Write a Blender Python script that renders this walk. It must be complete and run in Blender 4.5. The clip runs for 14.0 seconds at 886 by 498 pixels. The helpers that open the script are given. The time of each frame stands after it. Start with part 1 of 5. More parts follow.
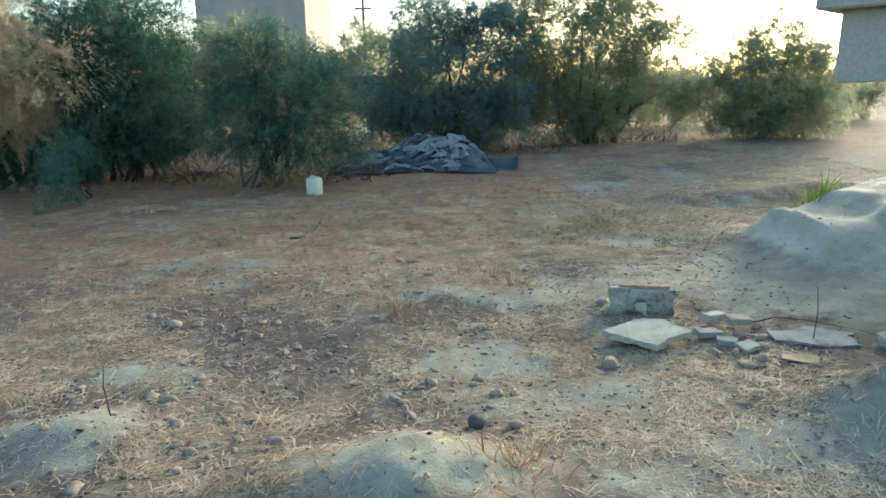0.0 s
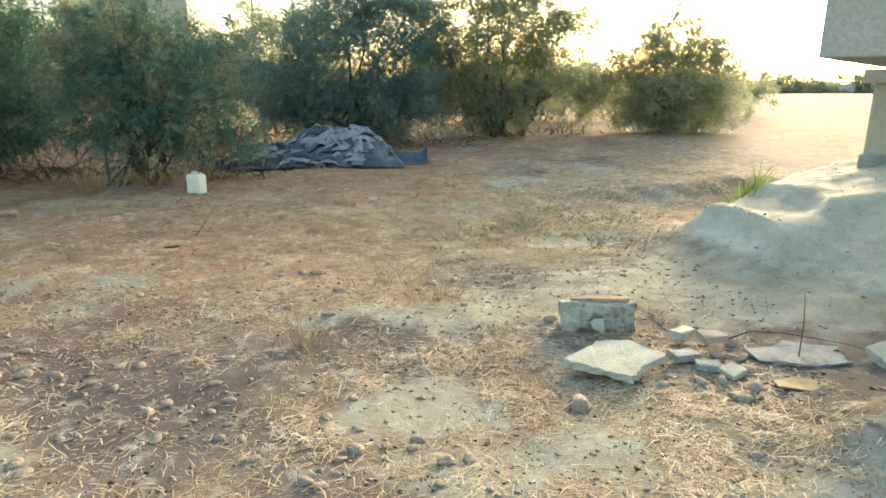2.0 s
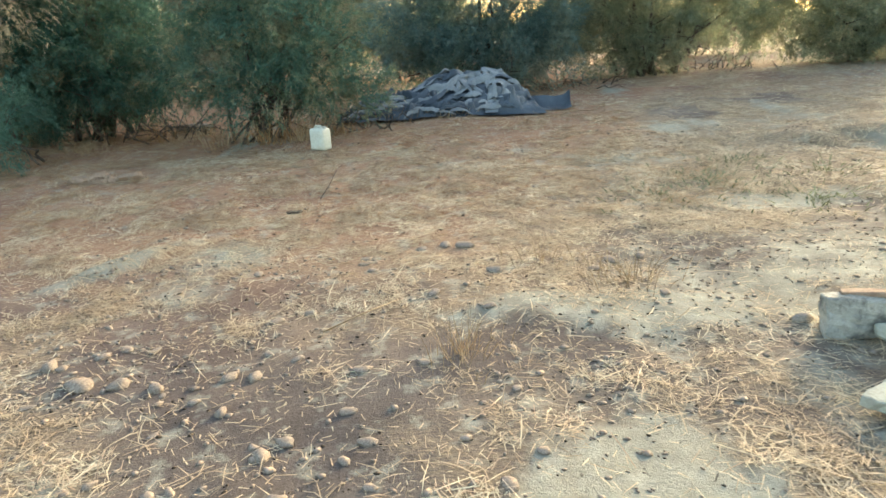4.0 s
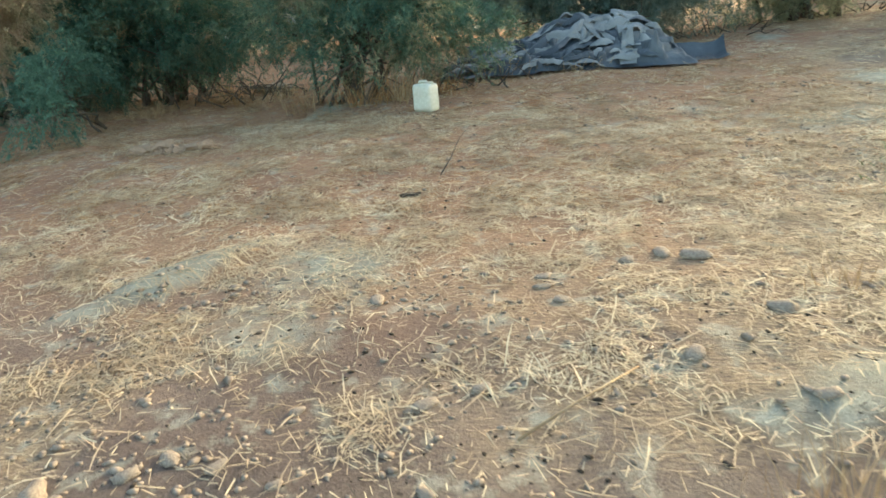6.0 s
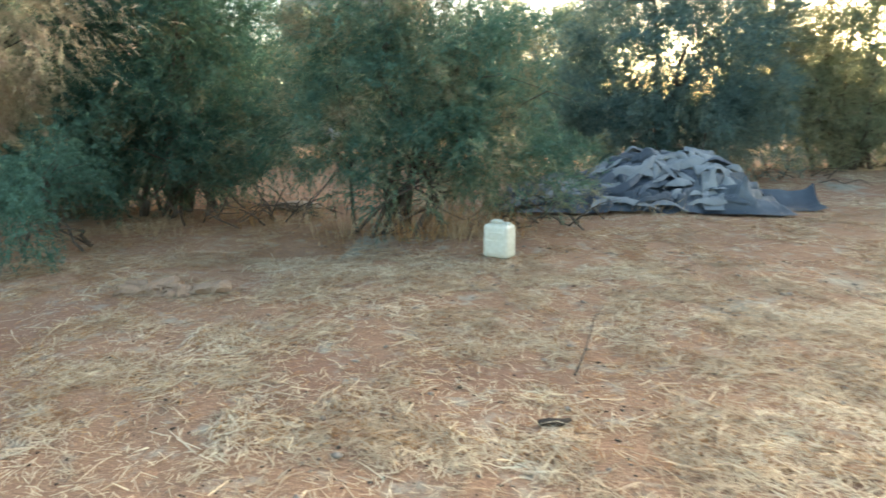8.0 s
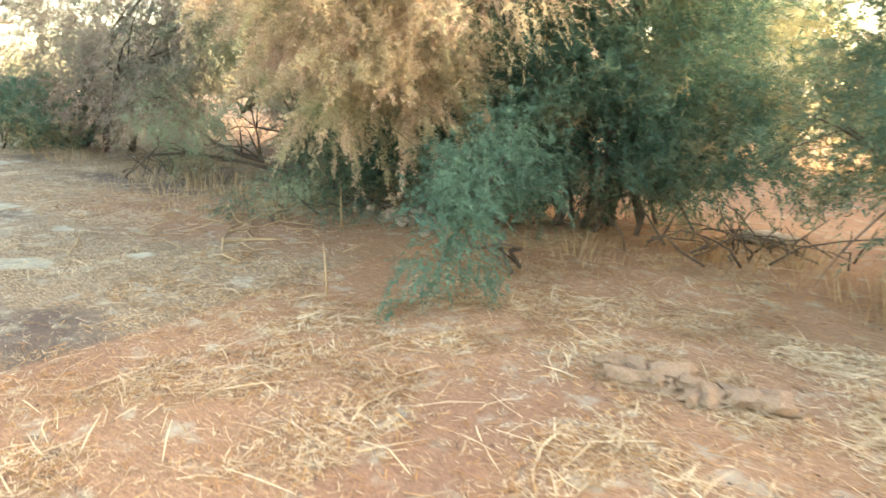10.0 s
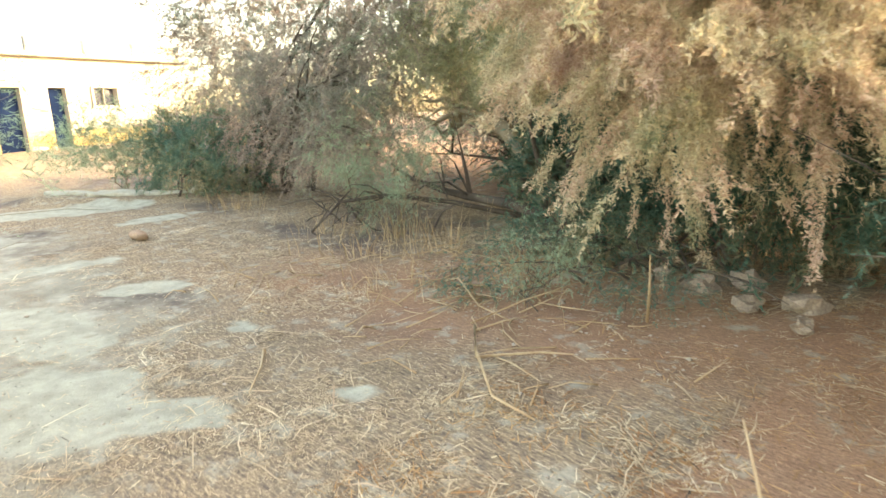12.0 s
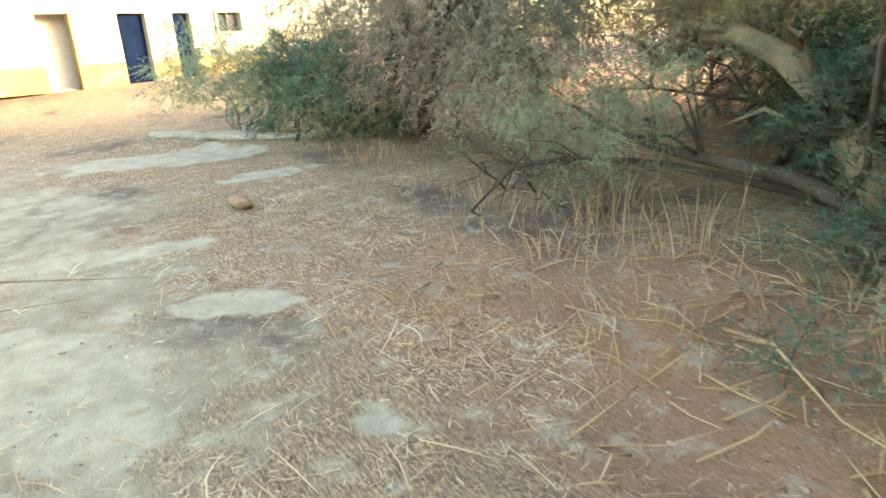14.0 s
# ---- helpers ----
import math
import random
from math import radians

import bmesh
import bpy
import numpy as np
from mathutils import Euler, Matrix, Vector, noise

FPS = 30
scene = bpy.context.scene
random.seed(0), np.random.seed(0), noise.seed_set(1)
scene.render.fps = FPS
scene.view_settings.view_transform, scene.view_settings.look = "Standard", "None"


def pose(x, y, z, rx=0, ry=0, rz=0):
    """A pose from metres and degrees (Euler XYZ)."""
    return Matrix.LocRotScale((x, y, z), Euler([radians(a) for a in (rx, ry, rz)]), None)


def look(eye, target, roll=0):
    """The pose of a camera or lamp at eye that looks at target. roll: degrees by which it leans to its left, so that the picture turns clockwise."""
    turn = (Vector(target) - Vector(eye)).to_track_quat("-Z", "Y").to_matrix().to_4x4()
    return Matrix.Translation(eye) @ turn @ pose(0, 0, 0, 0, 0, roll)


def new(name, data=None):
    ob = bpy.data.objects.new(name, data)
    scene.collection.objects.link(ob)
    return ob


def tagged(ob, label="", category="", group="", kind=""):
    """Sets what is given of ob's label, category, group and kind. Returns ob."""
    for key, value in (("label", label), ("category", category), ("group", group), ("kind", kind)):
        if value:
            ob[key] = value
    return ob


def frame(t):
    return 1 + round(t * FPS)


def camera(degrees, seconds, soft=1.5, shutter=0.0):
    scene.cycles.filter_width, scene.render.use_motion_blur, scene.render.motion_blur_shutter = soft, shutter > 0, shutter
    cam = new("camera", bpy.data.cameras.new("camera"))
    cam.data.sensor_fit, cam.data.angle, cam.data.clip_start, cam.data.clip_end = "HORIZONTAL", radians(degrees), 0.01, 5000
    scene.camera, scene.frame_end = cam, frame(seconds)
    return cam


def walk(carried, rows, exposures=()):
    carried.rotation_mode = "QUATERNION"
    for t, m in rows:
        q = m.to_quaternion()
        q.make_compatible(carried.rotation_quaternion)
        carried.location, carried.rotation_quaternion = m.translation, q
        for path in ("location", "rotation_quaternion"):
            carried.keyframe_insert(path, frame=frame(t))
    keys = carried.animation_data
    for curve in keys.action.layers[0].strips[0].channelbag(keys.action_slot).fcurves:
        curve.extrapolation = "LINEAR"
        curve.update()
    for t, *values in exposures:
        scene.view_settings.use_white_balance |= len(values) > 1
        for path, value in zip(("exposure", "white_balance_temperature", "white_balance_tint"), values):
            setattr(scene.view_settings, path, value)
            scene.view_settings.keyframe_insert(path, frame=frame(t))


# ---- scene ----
cam = camera(69.4, 14.0, soft=1.6, shutter=0.25)
PATH = [
    (0, (0.033, 0.055, 2.096), (0.021, 1.993, 1.601), -0.9),
    (0.5, (-0.001, 0.286, 2.067), (0.018, 2.222, 1.565), -0.8),
    (1, (-0.083, 0.559, 2.016), (0.18, 2.442, 1.393), -0.3),
    (1.5, (-0.077, 0.886, 1.96), (0.173, 2.808, 1.467), 0.5),
    (2, (-0.106, 1.24, 1.919), (0.196, 3.151, 1.409), 0.1),
    (2.5, (-0.208, 1.611, 1.813), (-0.134, 3.499, 1.158), 2.3),
    (3, (-0.308, 1.948, 1.809), (-0.354, 3.821, 1.109), -0.6),
    (3.2, (-0.31, 2.049, 1.831), (-0.334, 3.96, 1.242), -4.3),
    (5.3, (-0.819, 3.736, 1.429), (-0.977, 5.578, 0.667), -1.3),
    (5.5, (-0.927, 3.908, 1.428), (-1.096, 5.759, 0.69), -2.5),
    (6, (-1.188, 4.393, 1.355), (-1.481, 6.234, 0.631), -5.1),
    (6.5, (-1.519, 4.744, 1.388), (-1.713, 6.669, 0.882), -3.7),
    (7, (-1.674, 5.232, 1.439), (-1.57, 7.209, 1.15), -3.1),
    (7.5, (-1.934, 5.633, 1.432), (-2.049, 7.596, 1.068), -1.4),
    (8, (-2.311, 5.991, 1.483), (-2.531, 7.935, 1.07), -0.6),
    (8.5, (-2.774, 6.473, 1.439), (-3.505, 8.271, 0.955), -0.1),
    (8.7, (-2.923, 6.616, 1.462), (-3.781, 8.349, 0.95), 0.7),
    (10.8, (-5.642, 8.129, 1.421), (-7.021, 9.528, 1.044), 1.9),
    (11, (-5.922, 8.225, 1.43), (-7.436, 9.452, 0.979), 1.1),
    (11.5, (-6.442, 8.478, 1.516), (-7.93, 9.756, 1.127), -1.7),
    (12, (-6.913, 8.798, 1.484), (-8.354, 10.12, 1.063), -2.7),
    (12.5, (-7.485, 9.054, 1.504), (-8.984, 10.311, 1.088), 0.1),
    (13, (-7.918, 9.279, 1.489), (-9.308, 10.637, 1.017), 1.0),
    (13.5, (-8.431, 9.56, 1.48), (-9.991, 10.641, 0.85), -4.2),
    (14, (-8.99, 9.729, 1.474), (-10.613, 10.724, 0.858), -3.6),
]
EXPOSURES = [(0.0, 1.63, 5600, -1), (0.5, 2.1, 6200, 3), (1.0, 2.23, 6500, 4), (2.0, 2.25, 6900, 3), (3.0, 2.37, 6800, 4), (5.5, 2.42, 6900, 2), (6.0, 2.4, 6900, 0), (6.5, 2.77, 6900, 0), (7.2, 2.78, 7000, 0), (7.6, 2.46, 7000, 2), (8.0, 2.6, 6800, 5), (8.5, 3.07, 7700, 12), (11.0, 3.69, 9200, 16), (12.5, 3.69, 9300, 18), (13.5, 3.7, 9200, 17), (14.0, 3.47, 8900, 14)]
walk(cam, [(t, look(eye, target, roll)) for t, eye, target, roll in PATH], EXPOSURES)

# ---- light: low hazy sun beyond the trees, open sky ----
SUN_AZ, SUN_EL = 38.0, 13.0
world = bpy.data.worlds.new("sky")
scene.world = world
world.use_nodes = True
wn = world.node_tree
sky = wn.nodes.new("ShaderNodeTexSky")
sky.sky_type = "NISHITA"
sky.sun_disc = False
sky.sun_elevation, sky.sun_rotation = radians(SUN_EL), radians(SUN_AZ)
sky.air_density, sky.dust_density, sky.ozone_density = 1.0, 3.0, 1.0
wn.links.new(sky.outputs[0], wn.nodes["Background"].inputs[0])
wn.nodes["Background"].inputs[1].default_value = 0.15
sun_data = bpy.data.lights.new("sun", "SUN")
sun_data.energy, sun_data.angle, sun_data.color = 1.9, radians(14), (1.0, 0.84, 0.62)
sun_dir = Vector((math.sin(radians(SUN_AZ)) * math.cos(radians(SUN_EL)), math.cos(radians(SUN_AZ)) * math.cos(radians(SUN_EL)), math.sin(radians(SUN_EL))))
new("sun", sun_data).matrix_world = look(sun_dir * 60, (0, 0, 0))


# ---- materials ----
def material(name, rough=0.9, spec=0.2):
    m = bpy.data.materials.new(name)
    m.use_nodes = True
    b = m.node_tree.nodes["Principled BSDF"]
    b.inputs["Roughness"].default_value = rough
    b.inputs["Specular IOR Level"].default_value = spec
    return m, m.node_tree, b


def ramp(nt, src, stops):
    r = nt.nodes.new("ShaderNodeValToRGB")
    e = r.color_ramp.elements
    while len(e) < len(stops):
        e.new(0.5)
    for el, (p, c) in zip(e, stops):
        el.position, el.color = p, (*c, 1)
    nt.links.new(src, r.inputs[0])
    return r.outputs[0]


def noise_tex(nt, scale, detail=4.0, space="Object", rough=0.6, stretch=None):
    n = nt.nodes.new("ShaderNodeTexNoise")
    n.inputs["Scale"].default_value, n.inputs["Detail"].default_value, n.inputs["Roughness"].default_value = scale, detail, rough
    tc = nt.nodes.new("ShaderNodeTexCoord")
    src = tc.outputs[space]
    if stretch:
        mp = nt.nodes.new("ShaderNodeMapping")
        mp.inputs["Scale"].default_value = stretch
        nt.links.new(src, mp.inputs[0])
        src = mp.outputs[0]
    nt.links.new(src, n.inputs["Vector"])
    return n.outputs["Fac"]


def mix(nt, fac, a, b, mode="MIX"):
    n = nt.nodes.new("ShaderNodeMix")
    n.data_type, n.blend_type = "RGBA", mode
    for socket, v in ((n.inputs[0], fac), (n.inputs[6], a), (n.inputs[7], b)):
        if isinstance(v, bpy.types.NodeSocket):
            nt.links.new(v, socket)
        elif isinstance(v, tuple):
            socket.default_value = (*v, 1)
        else:
            socket.default_value = v
    return n.outputs[2]


def bump(nt, b, height, strength, dist=0.02):
    n = nt.nodes.new("ShaderNodeBump")
    n.inputs["Strength"].default_value, n.inputs["Distance"].default_value = strength, dist
    nt.links.new(height, n.inputs["Height"])
    nt.links.new(n.outputs[0], b.inputs["Normal"])


def surface(name, stops, scale=3.0, grain=60.0, rough=0.9, spec=0.2, relief=0.4, dist=0.01, stains=None):
    """A surface with broad mottling, fine grain and relief."""
    m, nt, b = material(name, rough, spec)
    col = ramp(nt, noise_tex(nt, scale, 5), stops)
    fine = noise_tex(nt, grain, 3)
    col = mix(nt, 0.35, col, ramp(nt, fine, [(0.3, (0.35, 0.35, 0.35)), (0.7, (0.75, 0.75, 0.75))]), "OVERLAY")
    if stains:
        col = mix(nt, ramp(nt, noise_tex(nt, scale * 0.5, 6, rough=0.75), [(0.52, (0, 0, 0)), (0.66, (0.9, 0.9, 0.9))]), col, stains)
    nt.links.new(col, b.inputs["Base Color"])
    bump(nt, b, fine, relief, dist)
    return m


def leafy(name, stops, scale=1.2, translucent=0.35):
    """Fine foliage: colour drifts over the crown and from sprig to sprig."""
    m, nt, b = material(name, 0.65, 0.15)
    col = ramp(nt, noise_tex(nt, scale, 4, rough=0.7), stops)
    geo = nt.nodes.new("ShaderNodeNewGeometry")
    vary = ramp(nt, geo.outputs["Random Per Island"], [(0.0, (0.25, 0.25, 0.25)), (1.0, (0.75, 0.75, 0.75))])
    col = mix(nt, 0.6, col, vary, "OVERLAY")
    nt.links.new(col, b.inputs["Base Color"])
    tr = nt.nodes.new("ShaderNodeBsdfTranslucent")
    nt.links.new(col, tr.inputs[0])
    sh = nt.nodes.new("ShaderNodeMixShader")
    sh.inputs[0].default_value = translucent
    nt.links.new(b.outputs[0], sh.inputs[1])
    nt.links.new(tr.outputs[0], sh.inputs[2])
    nt.links.new(sh.outputs[0], nt.nodes["Material Output"].inputs[0])
    return m


def ground_material():
    m, nt, b = material("earth", 0.95, 0.1)
    soil = ramp(nt, noise_tex(nt, 0.9, 6), [(0.3, (0.075, 0.06, 0.054)), (0.5, (0.125, 0.102, 0.088)), (0.7, (0.2, 0.163, 0.132))])
    # chopped straw trodden into the soil: short fibres in four directions
    fibres = None
    for turn, seed_at in ((12, 0.0), (58, 31.0), (103, 67.0), (149, 93.0)):
        tc = nt.nodes.new("ShaderNodeTexCoord")
        mp = nt.nodes.new("ShaderNodeMapping")
        mp.inputs["Location"].default_value = (seed_at, seed_at * 0.7, 0)
        mp.inputs["Rotation"].default_value = (0, 0, radians(turn))
        mp.inputs["Scale"].default_value = (15, 70, 1)
        n = nt.nodes.new("ShaderNodeTexNoise")
        n.inputs["Scale"].default_value, n.inputs["Detail"].default_value, n.inputs["Roughness"].default_value = 1.0, 2.0, 0.6
        nt.links.new(tc.outputs["Object"], mp.inputs[0])
        nt.links.new(mp.outputs[0], n.inputs["Vector"])
        if fibres is None:
            fibres = n.outputs["Fac"]
        else:
            top = nt.nodes.new("ShaderNodeMath")
            top.operation = "MAXIMUM"
            nt.links.new(fibres, top.inputs[0])
            nt.links.new(n.outputs["Fac"], top.inputs[1])
            fibres = top.outputs[0]
    chaff = ramp(nt, fibres, [(0.48, (0.15, 0.115, 0.086)), (0.58, (0.26, 0.198, 0.132)), (0.67, (0.39, 0.3, 0.188)), (0.78, (0.53, 0.425, 0.275))])
    clay = ramp(nt, noise_tex(nt, 2.2, 7, rough=0.7), [(0.3, (0.21, 0.195, 0.15)), (0.55, (0.315, 0.3, 0.235)), (0.75, (0.42, 0.405, 0.325))])
    chalk = ramp(nt, noise_tex(nt, 1.7, 8, rough=0.75), [(0.28, (0.2, 0.185, 0.14)), (0.4, (0.4, 0.38, 0.3)), (0.55, (0.5, 0.48, 0.39)), (0.7, (0.58, 0.56, 0.47))])
    def field(name):
        a = nt.nodes.new("ShaderNodeAttribute")
        a.attribute_name = name
        return a
    litter, bare, red, lime, bank = (field(k) for k in ("litter", "bare", "red", "lime", "bank"))
    col = mix(nt, litter.outputs["Fac"], soil, chaff)
    col = mix(nt, red.outputs["Fac"], col, mix(nt, 0.72, col, mix(nt, fibres, (0.19, 0.095, 0.06), (0.46, 0.25, 0.145))))
    ragged = noise_tex(nt, 6, 5, rough=0.6)

    def torn(attr, width):
        add = nt.nodes.new("ShaderNodeMath")
        add.operation = "MULTIPLY_ADD"
        nt.links.new(ragged, add.inputs[0])
        add.inputs[1].default_value = 0.9
        nt.links.new(attr.outputs["Fac"], add.inputs[2])
        return ramp(nt, add.outputs[0], [(0.0, (0, 0, 0)), (0.8 - width, (0, 0, 0)), (0.8 + width * 0.4, (1, 1, 1))])
    crumbs = noise_tex(nt, 85, 4, rough=0.7)
    grain = ramp(nt, crumbs, [(0.3, (0.22, 0.22, 0.22)), (0.7, (0.74, 0.74, 0.74))])
    col = mix(nt, 0.45, col, grain, "OVERLAY")
    col = mix(nt, torn(bare, 0.3), col, clay)
    col = mix(nt, torn(bank, 0.3), col, chalk)
    col = mix(nt, torn(lime, 0.32), col, ramp(nt, noise_tex(nt, 7, 6), [(0.3, (0.27, 0.265, 0.205)), (0.7, (0.415, 0.41, 0.325))]))
    col = mix(nt, 0.18, col, grain, "OVERLAY")
    # dark crumbs and droppings trodden into the surface
    specks = ramp(nt, noise_tex(nt, 38, 2, rough=0.5), [(0.0, (1, 1, 1)), (0.27, (1, 1, 1)), (0.31, (0, 0, 0))])
    col = mix(nt, specks, col, mix(nt, 0.7, col, (0.035, 0.027, 0.022)))
    nt.links.new(col, b.inputs["Base Color"])
    bump(nt, b, mix(nt, 0.5, crumbs, noise_tex(nt, 24, 5, rough=0.7)), 0.55, 0.028)
    return m


M_EARTH = ground_material()
M_STRAW = leafy("straw", [(0.3, (0.36, 0.255, 0.16)), (0.5, (0.55, 0.425, 0.275)), (0.7, (0.7, 0.575, 0.4))], 1.5, 0.1)
M_REED = leafy("dry_stalk", [(0.35, (0.3, 0.19, 0.1)), (0.65, (0.52, 0.4, 0.25))], 3, 0.1)
M_RUST = leafy("rust_grass", [(0.35, (0.33, 0.16, 0.07)), (0.65, (0.46, 0.29, 0.14))], 3, 0.2)
M_TEAL = leafy("teal_foliage", [(0.32, (0.065, 0.14, 0.112)), (0.45, (0.11, 0.21, 0.155)), (0.55, (0.2, 0.24, 0.15)), (0.66, (0.38, 0.3, 0.195))], 1.4, 0.52)
# the teal foliage again, darkened: shade put into the leaf colour
M_TEAL_SHADED = leafy("shaded_foliage", [(0.32, (0.04, 0.095, 0.078)), (0.48, (0.07, 0.15, 0.11)), (0.6, (0.13, 0.16, 0.1)), (0.7, (0.27, 0.21, 0.13))], 1.4, 0.4)
M_TEAL_LIGHT = leafy("fresh_foliage", [(0.3, (0.07, 0.155, 0.12)), (0.7, (0.13, 0.235, 0.17))], 2, 0.4)
M_OLIVE = leafy("olive_foliage", [(0.3, (0.2, 0.27, 0.2)), (0.48, (0.3, 0.335, 0.225)), (0.66, (0.41, 0.38, 0.24))], 1.2, 0.7)
# green foliage shifted to blue: haze before the tree put into its colour
M_HAZY_GREEN = leafy("hazy_green_foliage", [(0.3, (0.11, 0.2, 0.195)), (0.5, (0.175, 0.26, 0.23)), (0.68, (0.27, 0.3, 0.225))], 1.1, 0.65)
M_PALE = leafy("pale_foliage", [(0.3, (0.2, 0.32, 0.22)), (0.7, (0.36, 0.42, 0.28))], 2, 0.4)
M_BROWN = leafy("flowered_foliage", [(0.3, (0.27, 0.33, 0.22)), (0.4, (0.46, 0.43, 0.28)), (0.5, (0.58, 0.48, 0.33)), (0.6, (0.61, 0.47, 0.36)), (0.72, (0.58, 0.43, 0.36))], 1.5, 0.5)
M_MAUVE = leafy("mauve_foliage", [(0.32, (0.15, 0.22, 0.165)), (0.5, (0.3, 0.265, 0.22)), (0.68, (0.44, 0.33, 0.275))], 1.0, 0.5)
M_GRASS = leafy("grass", [(0.3, (0.12, 0.2, 0.04)), (0.7, (0.24, 0.32, 0.08))], 6)
M_WEED = leafy("weed", [(0.3, (0.17, 0.19, 0.11)), (0.7, (0.3, 0.3, 0.18))], 6, 0.3)
M_BARK = surface("bark", [(0.3, (0.05, 0.042, 0.035)), (0.7, (0.14, 0.115, 0.09))], 6, 50, relief=0.8)
M_BARK_PALE = surface("bark_pale", [(0.3, (0.14, 0.11, 0.075)), (0.7, (0.3, 0.25, 0.16))], 6, 50, relief=0.8)
M_STONE = surface("stone", [(0.3, (0.19, 0.145, 0.11)), (0.55, (0.29, 0.23, 0.175)), (0.75, (0.4, 0.33, 0.26))], 5, 90, relief=0.3)
M_STONE_DARK = surface("dark_stone", [(0.3, (0.07, 0.075, 0.08)), (0.7, (0.15, 0.15, 0.15))], 6, 80, relief=0.3)
M_ROCK = surface("limestone", [(0.3, (0.25, 0.205, 0.16)), (0.7, (0.42, 0.36, 0.29))], 5, 60, relief=0.5)
M_CONCRETE = surface("concrete", [(0.3, (0.17, 0.17, 0.155)), (0.55, (0.3, 0.3, 0.275)), (0.75, (0.42, 0.41, 0.38))], 4, 70, relief=0.6, stains=(0.07, 0.07, 0.065))
M_SLAB = surface("lime_plaster", [(0.3, (0.3, 0.295, 0.235)), (0.7, (0.47, 0.465, 0.38))], 5, 60, relief=0.5, stains=(0.27, 0.24, 0.18))
M_BLOCK = surface("old_render", [(0.35, (0.13, 0.125, 0.11)), (0.48, (0.33, 0.315, 0.265)), (0.7, (0.48, 0.455, 0.385))], 9, 60, relief=0.8, stains=(0.045, 0.042, 0.038))
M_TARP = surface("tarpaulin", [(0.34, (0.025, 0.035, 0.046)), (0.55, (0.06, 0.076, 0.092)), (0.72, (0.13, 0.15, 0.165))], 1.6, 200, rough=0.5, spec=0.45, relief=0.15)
# paler tarpaulin: dusty flaps, and the light on upper folds put into colour
M_TARP_DUSTY_LIT = surface("dusty_lit_tarpaulin", [(0.3, (0.13, 0.145, 0.155)), (0.7, (0.31, 0.32, 0.315))], 1.8, 200, rough=0.7, spec=0.3, relief=0.15)
M_PLASTIC = surface("white_plastic", [(0.3, (0.55, 0.545, 0.44)), (0.7, (0.65, 0.64, 0.53))], 4, 30, rough=0.45, spec=0.4, relief=0.05, stains=(0.45, 0.4, 0.3))
M_WHITE = surface("whitewash", [(0.3, (0.3, 0.29, 0.25)), (0.6, (0.38, 0.37, 0.325)), (0.8, (0.46, 0.45, 0.4))], 0.8, 30, relief=0.3, stains=(0.4, 0.36, 0.29))
M_YELLOW = surface("ochre_paint", [(0.3, (0.36, 0.25, 0.085)), (0.7, (0.46, 0.34, 0.14))], 1.5, 30, relief=0.3, stains=(0.4, 0.36, 0.27))
M_GREY_WALL = surface("grey_render", [(0.3, (0.42, 0.43, 0.42)), (0.7, (0.55, 0.55, 0.53))], 0.6, 25, relief=0.3)
# near-black blue: the darkness inside the doorways put into a colour
M_DARK_INTERIOR = surface("dark_interior_blue", [(0.3, (0.002, 0.007, 0.024)), (0.7, (0.004, 0.013, 0.042))], 3, 40, rough=0.85, spec=0.04, relief=0.1)
M_GLASS_DARK = surface("dark_pane", [(0.3, (0.02, 0.025, 0.04)), (0.7, (0.04, 0.05, 0.07))], 2, 20, rough=0.15, spec=0.5, relief=0.0)
M_METAL = surface("galvanised_pipe", [(0.3, (0.3, 0.3, 0.29)), (0.7, (0.45, 0.45, 0.43))], 4, 60, rough=0.5, relief=0.1)
M_CARD = surface("cardboard", [(0.3, (0.3, 0.22, 0.12)), (0.7, (0.42, 0.33, 0.2))], 8, 50, relief=0.1)
M_CLOD = surface("red_clod", [(0.3, (0.24, 0.15, 0.1)), (0.7, (0.44, 0.32, 0.22))], 8, 60, relief=0.7)
M_DUNG = surface("dark_wood", [(0.3, (0.04, 0.03, 0.022)), (0.7, (0.1, 0.075, 0.055))], 20, 80, relief=0.5)


# ---- mesh helpers ----
def mesh_of(name, verts, faces, mat, smooth=False):
    me = bpy.data.meshes.new(name)
    v = np.asarray(verts, dtype=np.float32)
    if isinstance(faces, np.ndarray):
        n, k = faces.shape
        me.vertices.add(len(v))
        me.vertices.foreach_set("co", v.ravel())
        me.loops.add(n * k)
        me.loops.foreach_set("vertex_index", faces.astype(np.int32).ravel())
        me.polygons.add(n)
        me.polygons.foreach_set("loop_start", np.arange(0, n * k, k, dtype=np.int32))
        me.update(calc_edges=True)
    else:
        me.from_pydata(v.tolist(), [], faces)
        me.update()
    me.materials.append(mat)
    if smooth:
        me.polygons.foreach_set("use_smooth", np.ones(len(me.polygons), dtype=bool))
    return me


def from_bm(name, bm, mat, smooth=False):
    me = bpy.data.meshes.new(name)
    bm.to_mesh(me)
    bm.free()
    me.materials.append(mat)
    if smooth:
        me.polygons.foreach_set("use_smooth", np.ones(len(me.polygons), dtype=bool))
    return me


def part(name, me, parent, label="", m=None):
    ob = new(name, me)
    ob.parent = parent
    if m is not None:
        ob.matrix_local = m
    if label:
        ob["label"] = label
    return ob


def thing(name, at, label, category, group="", kind="", rz=0.0):
    ob = new(name)
    ob.empty_display_size = 0.1
    ob.matrix_world = pose(*at, 0, 0, rz)
    return tagged(ob, label, category, group, kind)


def solo(name, me, at, label, category, group="", kind="", rot=(0, 0, 0)):
    ob = new(name, me)
    ob.matrix_world = pose(*at, *rot)
    return tagged(ob, label, category, group, kind)


